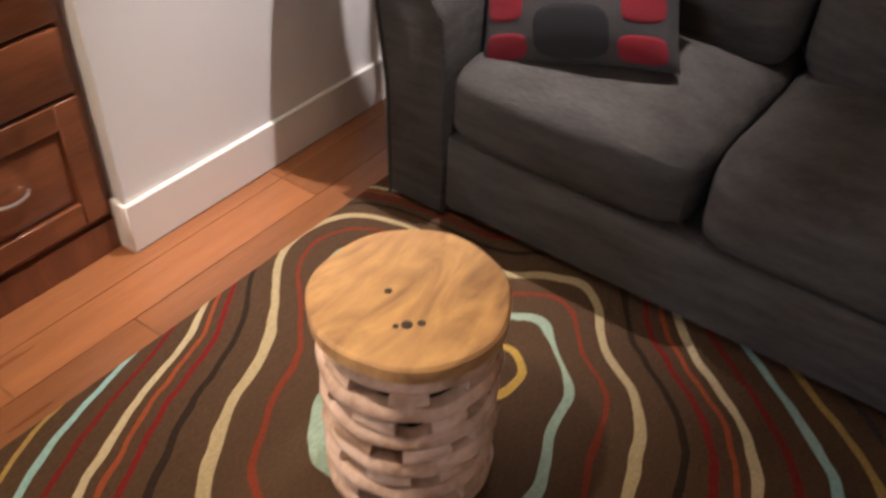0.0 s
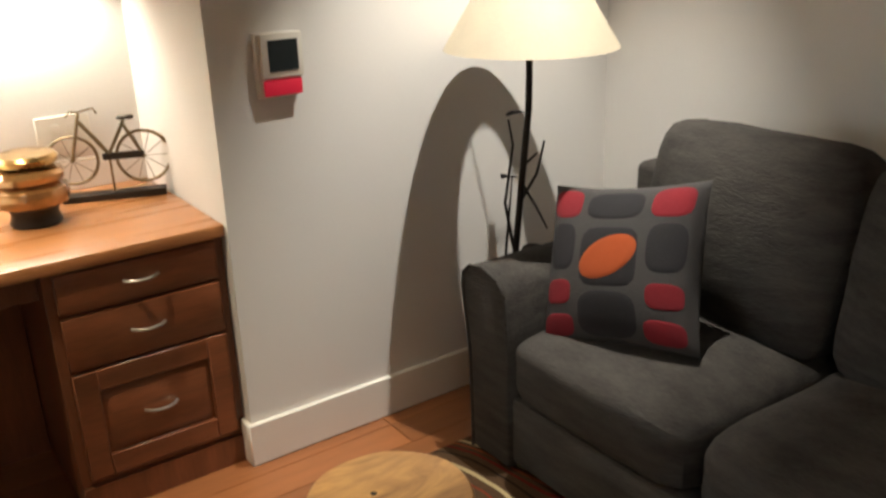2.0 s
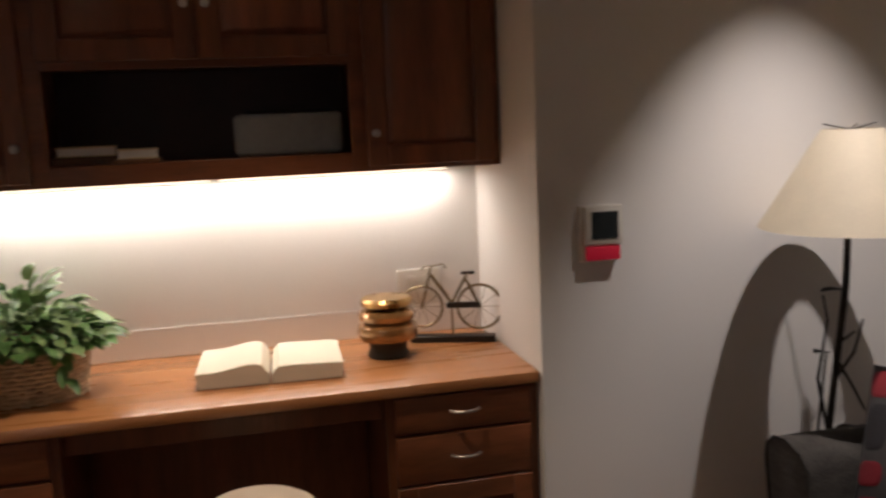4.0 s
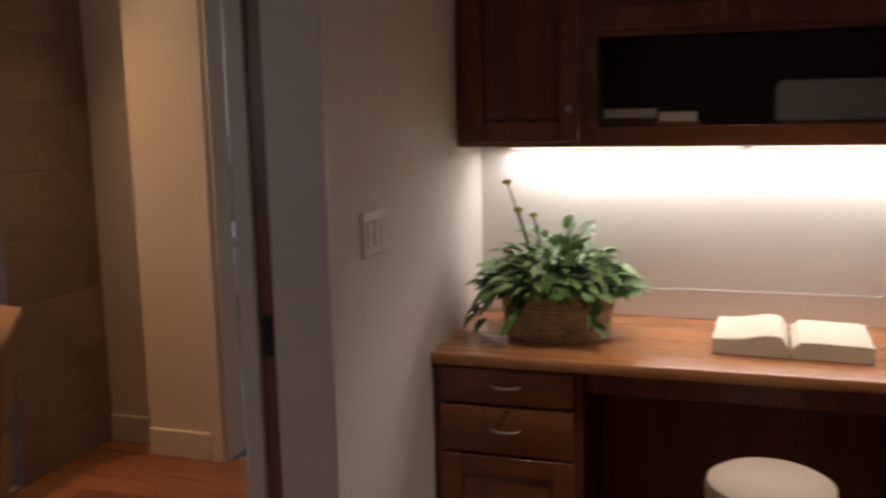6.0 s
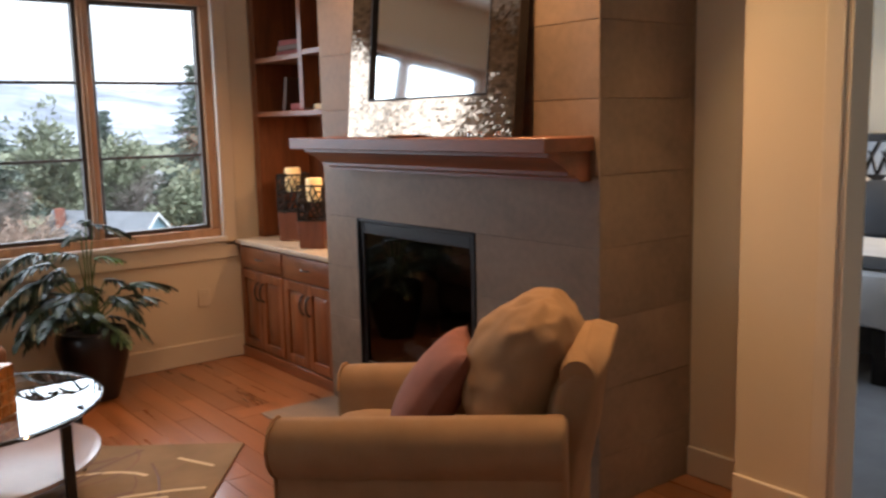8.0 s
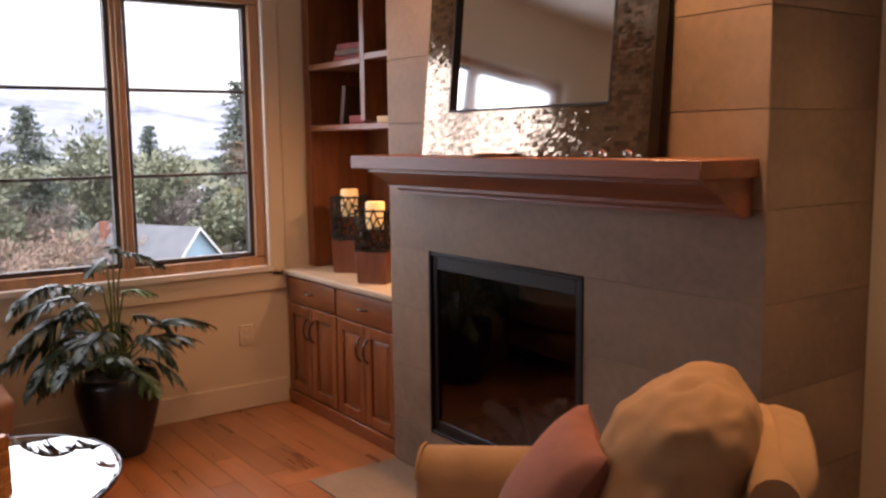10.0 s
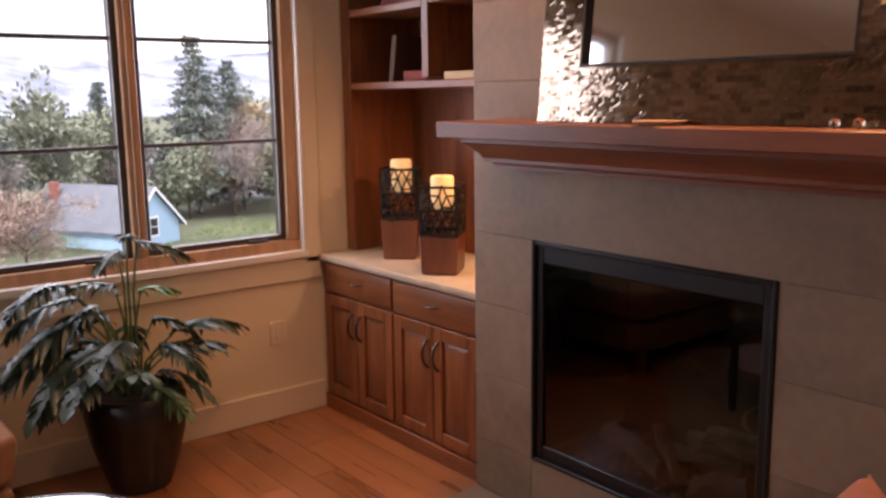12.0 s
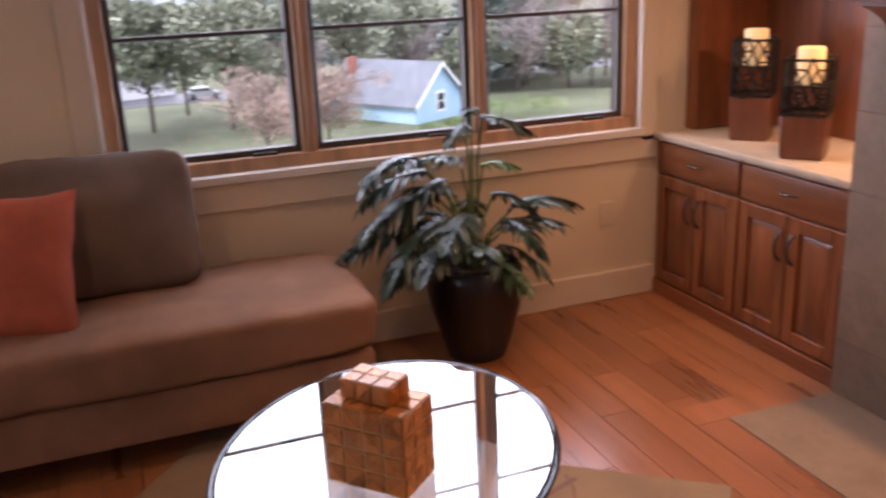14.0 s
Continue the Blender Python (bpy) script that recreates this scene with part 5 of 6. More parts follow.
bm = bmesh.new()
cushion(bm, 0.64, 0.58, 0.15, pose(0.0, 0.36, 0.53, 79, 0, 0), 0.08, 14, 6.0)
for v in bm.verts:
    if v.co.z > 0.66:
        k = (v.co.z - 0.66) / 0.15
        v.co.y += 0.05 * k * k
        v.co.z += 0.035 * (1 - (v.co.x / 0.34) ** 2) * k
back = part("backrest", bm, "tan", ac)
roll = bmesh.new()
tube(roll, [(-0.30 + 0.60 * k / 10, 0.405, 0.765 + 0.035 * math.sin(math.pi * k / 10)) for k in range(11)], 0.056, 14)
for v in roll.verts:
    v.co += 0.006 * noise.noise_vector(v.co * 9)
part("rolled_top", roll, "tan", back)
bm = bmesh.new()
cushion(bm, 0.55, 0.54, 0.25, pose(0.0, 0.205, 0.70, 66, 0, 0), 0.26, 26, 3.6, crease=0.016)
for v in bm.verts:
    k = max(0, (v.co.z - 0.78) / 0.16)
    v.co += 0.014 * k * noise.noise_vector(v.co * 17)
part("back_cushion", bm, "tan", ac)
for x in (-0.31, 0.31):
    for y in (-0.46, 0.34):
        part("leg", tube(bmesh.new(), [(x, y, 0.11), (x * 1.02, y, 0)], 0.024, 8, taper=0.015), "cherry", ac)
ap = thing("accent_pillow", "mauve-brown accent pillow on the tan armchair", "pillow", pose(-1.88, -0.41, 0, 0, 0, -52) @ pose(-0.03, -0.13, 0.59, 56, 0, 12))
part("cover", knife_pillow(bmesh.new(), 0.44, 0.44, 0.20, seed=2.0), "mauve", ap)

# ---- chaise with cushions ----
ch = thing("chaise", "brown suede chaise with one long thick seat cushion", "chaise", pose(-4.62, -2.20, 0))
part("seat_cushion", cushion(bmesh.new(), 0.70, 1.78, 0.20, pose(0, 0, 0.375), 0.05, 18, 10.0, crease=0.010), "suede", ch)
part("base", boxes((-0.32, 0.32, -0.87, 0.86, 0.10, 0.278), bevel=0.02, seg=2), "suede", ch)
for x in (-0.27, 0.27):
    for y in (-0.80, 0.80):
        part("leg", boxes((x - 0.03, x + 0.03, y - 0.03, y + 0.03, 0, 0.10), bevel=0.004), "cherry", ch)
bp_ = thing("back_pillow", "large taupe pillow leaning on the window wall", "pillow", pose(-4.82, -2.19, 0.71, 0, 70, 0))
part("cover", cushion(bmesh.new(), 0.50, 0.70, 0.20, None, 0.14, 16, 7.0, crease=0.010), "taupe", bp_)
rp = thing("rust_pillow", "rust-red woven pillow on the brown chaise", "pillow", pose(-4.60, -2.49, 0.66, 0, 64, -12))
part("cover", knife_pillow(bmesh.new(), 0.50, 0.50, 0.19, seed=5.0), "rust", rp)

# ---- coffee table ----
ct = thing("coffee_table", "oval glass coffee table with dark rim and black legs", "coffee table", pose(-3.36, -1.575, 0, 0, 0, 148) @ Matrix.Diagonal((1.2, 0.97, 1, 1)))
TR = 0.405
M["shelf_glass"] = mat("lilac_back_painted_glass", (0.30, 0.25, 0.27), 0.22, var=0.05, scale=3, bump=0.0, spec=0.8)
tp = part("glass_top", turned(bmesh.new(), [(TR - 0.012, 0.440), (TR - 0.004, 0.443), (TR - 0.004, 0.449), (TR - 0.012, 0.452)], 64), glass("table_glass", 0.0, (0.90, 0.96, 0.94), 2.6), ct, "clear glass top", smooth=False)
tp.visible_shadow = False
part("rim", tube(bmesh.new(), [(TR * math.cos(a), TR * math.sin(a), 0.444) for a in [2 * math.pi * j / 64 for j in range(64)]], 0.0075, 8, True), "smoked", ct, "dark polished rim")
part("lower_shelf", turned(bmesh.new(), [(TR - 0.04, 0.215), (TR - 0.02, 0.22), (TR - 0.02, 0.235), (TR - 0.04, 0.24)], 56), M["shelf_glass"], ct, "pale lilac glossy lower shelf")
for k in range(4):
    a = math.radians(62 + 90 * k)
    part("leg", boxes((-0.022, 0.022, -0.008, 0.008, 0, 0.434), bevel=0.002), "black", ct).matrix_local = pose((TR - 0.004) * math.cos(a), (TR - 0.004) * math.sin(a), 0, 0, 0, math.degrees(a) + 90)


def gold_box(m, sx, sz, h, label):
    """A box clad in gold-brown faceted plates with pale lines between."""
    o = thing("gold_box", label, "decorative box", m, "gold boxes on the table")
    part("core", boxes((-sx / 2 + 0.002, sx / 2 - 0.002, -sz / 2 + 0.002, sz / 2 - 0.002, 0.001, h - 0.002)), "box_line", o, "pale gold joints")
    c = 0.047
    def plates(p0, ux, uy, nrm, nu, nv):
        du, dv = ux.length / nu, uy.length / nv
        a, b3 = ux.normalized(), uy.normalized()
        for i in range(nu):
            for j in range(nv):
                o0 = p0 + a * du * i + b3 * dv * j
                g = 0.0022
                q = [o0 + a * g + b3 * g, o0 + a * (du - g) + b3 * g, o0 + a * (du - g) + b3 * (dv - g), o0 + a * g + b3 * (dv - g)]
                tris = ((0, 1, 2), (0, 2, 3)) if (i + j) % 2 else ((0, 1, 3), (1, 2, 3))
                for t in tris:
                    cen = (q[t[0]] + q[t[1]] + q[t[2]]) / 3
                    bm = bmesh.new()
                    vs = [bm.verts.new(cen + (q[k] - cen) * 0.95 + nrm * 0.001) for k in t]
                    lo = [bm.verts.new(cen + (q[k] - cen) * 0.97 - nrm * 0.001) for k in t]
                    bm.faces.new(vs)
                    for k in range(3):
                        bm.faces.new((vs[k], lo[k], lo[(k + 1) % 3], vs[(k + 1) % 3]))
                    bmesh.ops.recalc_face_normals(bm, faces=bm.faces)
                    part("plate", bm, "box_gold", o, smooth=False)
    nx, ny, nz_ = max(2, round(sx / c)), max(2, round(sz / c)), max(1, round(h / c))
    X, Y, Z = Vector((sx, 0, 0)), Vector((0, sz, 0)), Vector((0, 0, h))
    b0 = Vector((-sx / 2, -sz / 2, 0))
    plates(b0 + Z, X, Y, Vector((0, 0, 1)), nx, ny)
    plates(b0, X, Z, Vector((0, -1, 0)), nx, nz_)
    plates(b0 + Y, X, Z, Vector((0, 1, 0)), nx, nz_)
    plates(b0, Y, Z, Vector((-1, 0, 0)), ny, nz_)
    plates(b0 + X, Y, Z, Vector((1, 0, 0)), ny, nz_)
    return o


gold_box(pose(-3.25, -1.625, 0.453, 0, 0, 42), 0.20, 0.13, 0.19, "large gold and brown faceted box on the glass table")
gold_box(pose(-3.26, -1.625, 0.645, 0, 0, 40), 0.125, 0.085, 0.045, "small gold and brown faceted box on the larger one")

# ---- potted philodendron ----
rng = random.Random(21)
pp = thing("philodendron", "dark-leaved philodendron in a black glazed pot", "potted plant", pose(-4.70, -0.80, 0))
part("pot", turned(bmesh.new(), [(0.105, 0), (0.118, 0.006), (0.150, 0.10), (0.182, 0.22), (0.198, 0.32), (0.192, 0.375), (0.180, 0.395), (0.168, 0.395), (0.164, 0.37), (0.0, 0.365)], 40), "pot", pp, "black glazed pot")
part("soil", turned(bmesh.new(), [(0.164, 0.368), (0.0, 0.378)], 24), "soil", pp)


def lobed_leaf(bm, base, direction, size, droop):
    """A deeply cut leaf: lobes along a drooping midrib."""
    d = Vector(direction).normalized()
    p = Vector(base)
    n_ = 11
    side = d.cross(Vector((0, 0, 1))).normalized()
    for k in range(n_):
        s = k / (n_ - 1)
        ln_ = (size * 0.42 * math.sin(math.pi * (0.2 + 0.72 * s)) + 0.02) * rng.uniform(0.75, 1.2)
        for sg in (-1, 1):
            dirn = (side * sg * (1.0 - 0.35 * s) + d * (0.35 + 0.7 * s) + Vector((0, 0, 0.05 - 0.55 * rng.random()))).normalized()
            leaf_blade(bm, p, dirn, ln_ * rng.uniform(0.8, 1.1), 0.027 * size / 0.3, rng.uniform(0.4, 1.5), 4, 0.3, rng.uniform(-0.9, 0.9))
        leaf_blade(bm, p - d * 0.01, d, size / n_ * 2.3, 0.065 * size / 0.3, 0.1, 2, 0.25)
        d = (d - Vector((0, 0, droop / n_))).normalized()
        p = p + d * size / n_
    leaf_blade(bm, p, d, size * 0.22, 0.05 * size / 0.3, 0.5, 4, 0.2)


# azimuth, reach, height of the leaf's base, size
LEAVES = [(90, 0.18, 0.60, 0.33), (72, 0.12, 0.55, 0.29), (106, 0.16, 0.50, 0.27), (60, 0.10, 0.46, 0.24),
          (-85, 0.16, 0.70, 0.34), (-105, 0.18, 0.78, 0.34), (-65, 0.16, 0.60, 0.34), (-120, 0.18, 0.66, 0.30), (-90, 0.22, 0.58, 0.32), (-50, 0.14, 0.52, 0.30), (-75, 0.10, 0.50, 0.30), (-95, 0.22, 0.84, 0.28),
          (0, 0.10, 0.46, 0.27), (22, 0.08, 0.42, 0.23), (-22, 0.12, 0.52, 0.25), (82, 0.05, 0.98, 0.23), (-60, 0.03, 0.96, 0.17), (150, 0.05, 1.00, 0.16), (-80, 0.05, 0.82, 0.18),
          (85, 0.05, 0.79, 0.18), (160, 0.12, 0.62, 0.26), (-150, 0.12, 0.66, 0.26), (180, 0.10, 0.50, 0.24), (-100, 0.12, 0.60, 0.32), (-35, 0.10, 0.62, 0.27), (45, 0.12, 0.58, 0.26), (100, 0.10, 0.66, 0.24), (-70, 0.14, 0.76, 0.30)]
for k, (az, reach, h, size) in enumerate(LEAVES):
    a = radians(az)
    dv = Vector((math.cos(a), math.sin(a), 0))
    tip = dv * reach + Vector((0, 0, h))
    st = part("stalk", tube(bmesh.new(), [dv * 0.02 + Vector((0, 0, 0.34)), dv * reach * 0.45 + Vector((0, 0, 0.34 + (h - 0.34) * 0.7)), tip], 0.0065, 6, taper=0.004), "stem", pp)
    bm = bmesh.new()
    lobed_leaf(bm, tip, dv + Vector((rng.uniform(-0.35, 0.35), rng.uniform(-0.35, 0.35), rng.uniform(-0.1, 0.6))), size * rng.uniform(0.85, 1.1), rng.uniform(0.6, 1.5))
    part("leaf", bm, "young" if k == 19 else "philo_mid" if k in (12, 13, 14, 18) else "philo", st)

# ---- patterned rug and hearth ----
lr = thing("living_rug", "tan rug with a dark twig pattern under the glass table", "rug", pose(-3.45, -0.50, 0.001, 0, 0, 232))
M["rug_tan"] = mat("tan_rug_pile", (0.245, 0.175, 0.11), 1.0, var=0.15, scale=6, fine=260, bump=0.6, spec=0.1)
part("rug_body", boxes((0, 1.75, 0, 1.25, 0, 0.011), bevel=0.004), "rug_tan", lr)
rng = random.Random(9)
for k in range(44):
    bm = bmesh.new()
    a0 = rng.uniform(0, 6.28)
    turn = rng.uniform(-0.28, 0.28)
    p = Vector((rng.uniform(0.15, 1.5), rng.uniform(0.15, 1.1), 0.0112))
    pts = []
    for j in range(12):
        if not (0.03 < p.x < 1.72 and 0.03 < p.y < 1.22):
            break
        pts.append(p.copy())
        a0 += turn + rng.uniform(-0.06, 0.06)
        p = p + Vector((math.cos(a0), math.sin(a0), 0)) * 0.07
    if len(pts) > 3:
        tube(bm, pts, rng.choice((0.005, 0.007, 0.012)), 4)
        for v in bm.verts:
            v.co.z = 0.0105 + max(0.0, (v.co.z - 0.0112)) * 0.25
        part("twig_line", bm, "bookbrown" if k % 3 else "bookcream", lr, "woven twig line")

# ceiling fittings, one at every lamp, the added den fill included
for x, y, z, w, c, cone in DOWNLIGHTS:
    dl = thing("downlight", "small white recessed ceiling downlight", "downlight", pose(x, y, z + (0.01 if z == LIV_CEIL else 0.0)), "downlights")
    bm = bmesh.new()
    rings = [[bm.verts.new((r * math.cos(2 * math.pi * k / 28), r * math.sin(2 * math.pi * k / 28), zz)) for k in range(28)] for r, zz in ((0.075, 0.0), (0.072, -0.006), (0.055, -0.006), (0.05, 0.0))]
    for p, q in zip(rings, rings[1:]):
        for k in range(28):
            bm.faces.new((p[k], p[(k + 1) % 28], q[(k + 1) % 28], q[k]))
    part("trim_ring", bm, "plate", dl)
    part("lens", turned(bmesh.new(), [(0.049, -0.001), (0.0, -0.001)], 24), "led", dl, "glowing lens")
cv = thing("ceiling_vent", "white slotted ceiling vent", "vent", pose(-2.9, -2.2, 2.76))
part("frame", boxes((-0.30, 0.30, -0.075, -0.06, -0.008, 0), (-0.30, 0.30, 0.06, 0.075, -0.008, 0), (-0.30, -0.285, -0.06, 0.06, -0.008, 0), (0.285, 0.30, -0.06, 0.06, -0.008, 0)), "plate", cv)
for k in range(5):
    part("slat", boxes((-0.285, 0.285, -0.006, 0.006, -0.001, 0.001)), "plate", cv).matrix_local = pose(0, -0.045 + 0.0225 * k, -0.006, 35)

# ---- bedroom ----
bed = thing("bed", "made bed with white linen, slate pillows and a carved headboard", "bed", pose(-2.60, 0, 0))
part("mattress", boxes((-0.78, 0.78, 2.48, 4.45, 0.32, 0.60), bevel=0.06, seg=3), "linen", bed)
part("box_base", boxes((-0.70, 0.70, 2.62, 4.42, 0.14, 0.30), (-0.74, -0.66, 2.52, 2.60, 0, 0.31), (0.66, 0.74, 2.52, 2.60, 0, 0.31), bevel=0.008), "iron", bed)
bm = bmesh.new()
N = 26
for i in range(N + 1):
    for j in range(N + 1):
        u, v = i / N, j / N
        x, y = -1.04 + 2.08 * u, 2.30 + 1.66 * v
        dx, dy = max(0, abs(x) - 0.78), max(0, 2.47 - y)
        z = 0.615 - 1.5 * max(dx, dy) - 1.3 * min(dx, dy)
        fold = 0.03 * math.sin(x * 17 + y * 9) * min(1, 6 * (dx + dy))
        bm.verts.new((max(-0.82, min(0.82, x)) + fold * (dx > 0), max(2.44, y) - abs(fold) * (dy > 0), max(0.06, z + 0.006 * noise.noise(Vector((x * 5, y * 5, 0))))))
bm.verts.ensure_lookup_table()
for i in range(N):
    for j in range(N):
        a = i * (N + 1) + j
        bm.faces.new([bm.verts[k] for k in (a, a + N + 1, a + N + 2, a + 1)])
part("coverlet", bm, "linen", bed, "white coverlet with draped corner")
bm = bmesh.new()
for i in range(13):
    for j in range(9):
        x, y = -0.99 + 1.98 * i / 12, 2.62 + 0.42 * j / 8
        dx = max(0, abs(x) - 0.80)
        bm.verts.new((max(-0.85, min(0.85, x)), y + 0.02 * math.sin(x * 5), 0.632 - 1.9 * dx - 0.35 * dx * j / 8))
bm.verts.ensure_lookup_table()
for i in range(12):
    for j in range(8):
        a = i * 9 + j
        bm.faces.new([bm.verts[k] for k in (a, a + 9, a + 10, a + 1)])
part("throw", bm, "grey_linen", bed, "slate throw across the bed")
hb = part("headboard", boxes((-0.85, 0.85, 4.50, 4.56, 0, 1.02), (-0.85, 0.85, 4.49, 4.57, 1.27, 1.33), (-0.85, -0.80, 4.5, 4.56, 1.02, 1.27), (0.80, 0.85, 4.5, 4.56, 1.02, 1.27), bevel=0.006), "iron", bed, "dark wooden headboard")
part("band_panel", boxes((-0.80, 0.80, 4.515, 4.535, 1.02, 1.27)), "linen", hb, "pale band behind the carving")
for k in range(16):
    x = -0.80 + 0.1 * k
    part("carved_bar", tube(bmesh.new(), [(x, 4.508, 1.02), (x + 0.035, 4.506, 1.13), (x + 0.1, 4.508, 1.27)], 0.011, 6), "iron", hb)
    part("carved_bar", tube(bmesh.new(), [(x + 0.09, 4.508, 1.02), (x + 0.06, 4.506, 1.12), (x + 0.03, 4.508, 1.2)], 0.009, 6), "iron", hb)
for x, y, z, mtl, nm in ((-0.50, 4.34, 0.82, "linen", "white bed pillow"), (0.02, 4.36, 0.84, "linen", "white bed pillow"), (0.5, 4.34, 0.82, "linen", "white bed pillow"), (-0.45, 4.18, 0.80, "grey_linen", "slate bed pillow"), (-0.05, 4.16, 0.80, "grey_linen", "slate bed pillow"), (0.35, 4.18, 0.80, "grey_linen", "slate bed pillow")):
    o = thing("bed_pillow", nm + " propped against the headboard", "pillow", pose(-2.60 + x, y, z, 68, 0, 0), "bed pillows")
    part("cover", cushion(bmesh.new(), 0.46, 0.42, 0.15, None, 0.22, 8, 5.0), mtl, o)

# ---- outside ----
GZ = -11.5
M["grass"] = mat("winter_grass", (0.085, 0.10, 0.052), 0.95, var=0.4, scale=0.12, fine=2.0, bump=0.0)
M["asphalt"] = mat("wet_asphalt", (0.055, 0.055, 0.06), 0.5, var=0.2, scale=0.3, fine=6)
# distance haze is mixed into the next three colours, which makes them paler
M["conifer"] = mat("hazed_conifer_needles", (0.125, 0.16, 0.135), 0.8, var=0.5, scale=0.5, fine=3, bump=0.0)
M["broadleaf"] = mat("hazed_tree_leaves", (0.20, 0.225, 0.155), 0.8, var=0.5, scale=0.4, fine=3, bump=0.0)
M["russet"] = mat("hazed_russet_twigs", (0.31, 0.235, 0.19), 0.9, var=0.4, scale=0.5, fine=3, bump=0.0)
M["hedge"] = mat("hedge_leaves", (0.13, 0.19, 0.06), 0.8, var=0.4, scale=0.8, fine=5, bump=0.0)
M["bare_grey"] = mat("bare_grey_twigs", (0.25, 0.225, 0.205), 0.9, var=0.35, scale=0.5, fine=3, bump=0.0)
M["bark"] = mat("bark", (0.07, 0.052, 0.04), 0.9, var=0.4, scale=2, fine=9)
M["blue_siding"] = mat("blue_siding", (0.33, 0.50, 0.64), 0.7, var=0.08, scale=0.5, fine=4, bump=0.0)
M["roof"] = mat("grey_shingle", (0.14, 0.155, 0.175), 0.8, var=0.2, scale=0.5, fine=5, bump=0.0)
M["white_ext"] = mat("white_exterior_paint", (0.75, 0.76, 0.78), 0.6)
M["brick"] = mat("chimney_brick", (0.28, 0.11, 0.08), 0.9)
M["hill"] = mat("snowy_hillside", (0.30, 0.335, 0.40), 0.95, var=0.4, scale=0.012, fine=0.07, bump=0.0, dark=(0.09, 0.11, 0.145))
bm = bmesh.new()
box(bm, -1500, 600, -1500, 1500, GZ - 0.5, GZ)
solid("ground", bm, "grass", "wet winter grass of the valley below", "ground")
solid("road", boxes((-118, -108, -300, 300, GZ, GZ + 0.05)), "asphalt", "wet grey street behind the houses", "road")
bm = bmesh.new()
cols = 70
for k in range(cols + 1):
    y = -900 + 1800 * k / cols
    h = 74 + 26 * noise.noise(Vector((y * 0.004, 1.3, 0))) + 9 * noise.noise(Vector((y * 0.02, 7.3, 0)))
    for x, zz in ((-700, GZ - 1), (-820, GZ + h * 0.30 + 5 * noise.noise(Vector((y * 0.02, 0, 3)))), (-950, GZ + h * 0.66 + 7 * noise.noise(Vector((y * 0.02, 5, 3)))), (-1080, GZ + h), (-1250, GZ + h * 0.6)):
        bm.verts.new((x, y, zz))
bm.verts.ensure_lookup_table()
for k in range(cols):
    for j in range(4):
        a = k * 5 + j
        bm.faces.new([bm.verts[i] for i in (a, a + 1, a + 6, a + 5)])
solid("hillside", bm, "hill", "distant snow-dusted hills under low cloud", "hills")


def gable_house(m, w, d, hw, hr, wall, label):
    """A house with a gable at each end: local x across, y along the ridge."""
    o = thing("house", label, "house", m)
    bm = bmesh.new()
    extruded(bm, [(-w / 2, 0), (w / 2, 0), (w / 2, hw), (0, hw + hr), (-w / 2, hw)], -d / 2, d / 2, "y")
    part("wall", bm, wall, o)
    bm = bmesh.new()
    e, t = 0.45, 0.18
    k = hr / (w / 2)
    extruded(bm, [(-w / 2 - e, hw - e * k), (0, hw + hr), (w / 2 + e, hw - e * k), (w / 2 + e, hw - e * k + t), (0, hw + hr + t), (-w / 2 - e, hw - e * k + t)], -d / 2 - 0.5, d / 2 + 0.5, "y")
    rf = part("roof", bm, "roof", o)
    bm = bmesh.new()
    for y0, y1 in ((-d / 2 - 0.56, -d / 2 - 0.5), (d / 2 + 0.5, d / 2 + 0.56)):
        extruded(bm, [(-w / 2 - e, hw - e * k - 0.1), (0, hw + hr - 0.12), (w / 2 + e, hw - e * k - 0.1), (w / 2 + e, hw - e * k + t), (0, hw + hr + t), (-w / 2 - e, hw - e * k + t)], y0, y1, "y")
    part("barge_board", bm, "white_ext", rf, "white barge board")
    part("chimney", boxes((-1.6, -0.9, d * 0.36 - 0.35, d * 0.36 + 0.35, hw + hr * 0.3, hw + hr + 0.45), bevel=0.03), "brick", rf, "red brick chimney")
    for x, y, rz in ((0.0, -d / 2, 0), (w / 2, -d * 0.2, 90), (w / 2, d * 0.2, 90)):
        wd = part("window", boxes((-0.65, 0.65, -0.09, 0.0, -0.95, 0.95), bevel=0.02), "white_ext", o)
        wd.matrix_local = pose(x, y, hw * 0.72 if rz else hw * 0.92, 0, 0, rz)
        part("pane", boxes((-0.45, 0.45, -0.11, -0.09, -0.75, -0.04), (-0.45, 0.45, -0.11, -0.09, 0.04, 0.75)), "screen", wd)
    return o


gable_house(pose(-84.3, 23.6, GZ, 0, 0, 118), 6.8, 12, 1.9, 3.3, "blue_siding", "pale blue house with a grey gable roof and white trim")
gable_house(pose(-120, -2, GZ, 0, 0, 20), 9, 12, 3.2, 3.0, "white_ext", "white house far behind the trees")
gable_house(pose(-150, 52, GZ, 0, 0, 70), 9, 12, 3.2, 3.0, "white_ext", "white house far across the street")


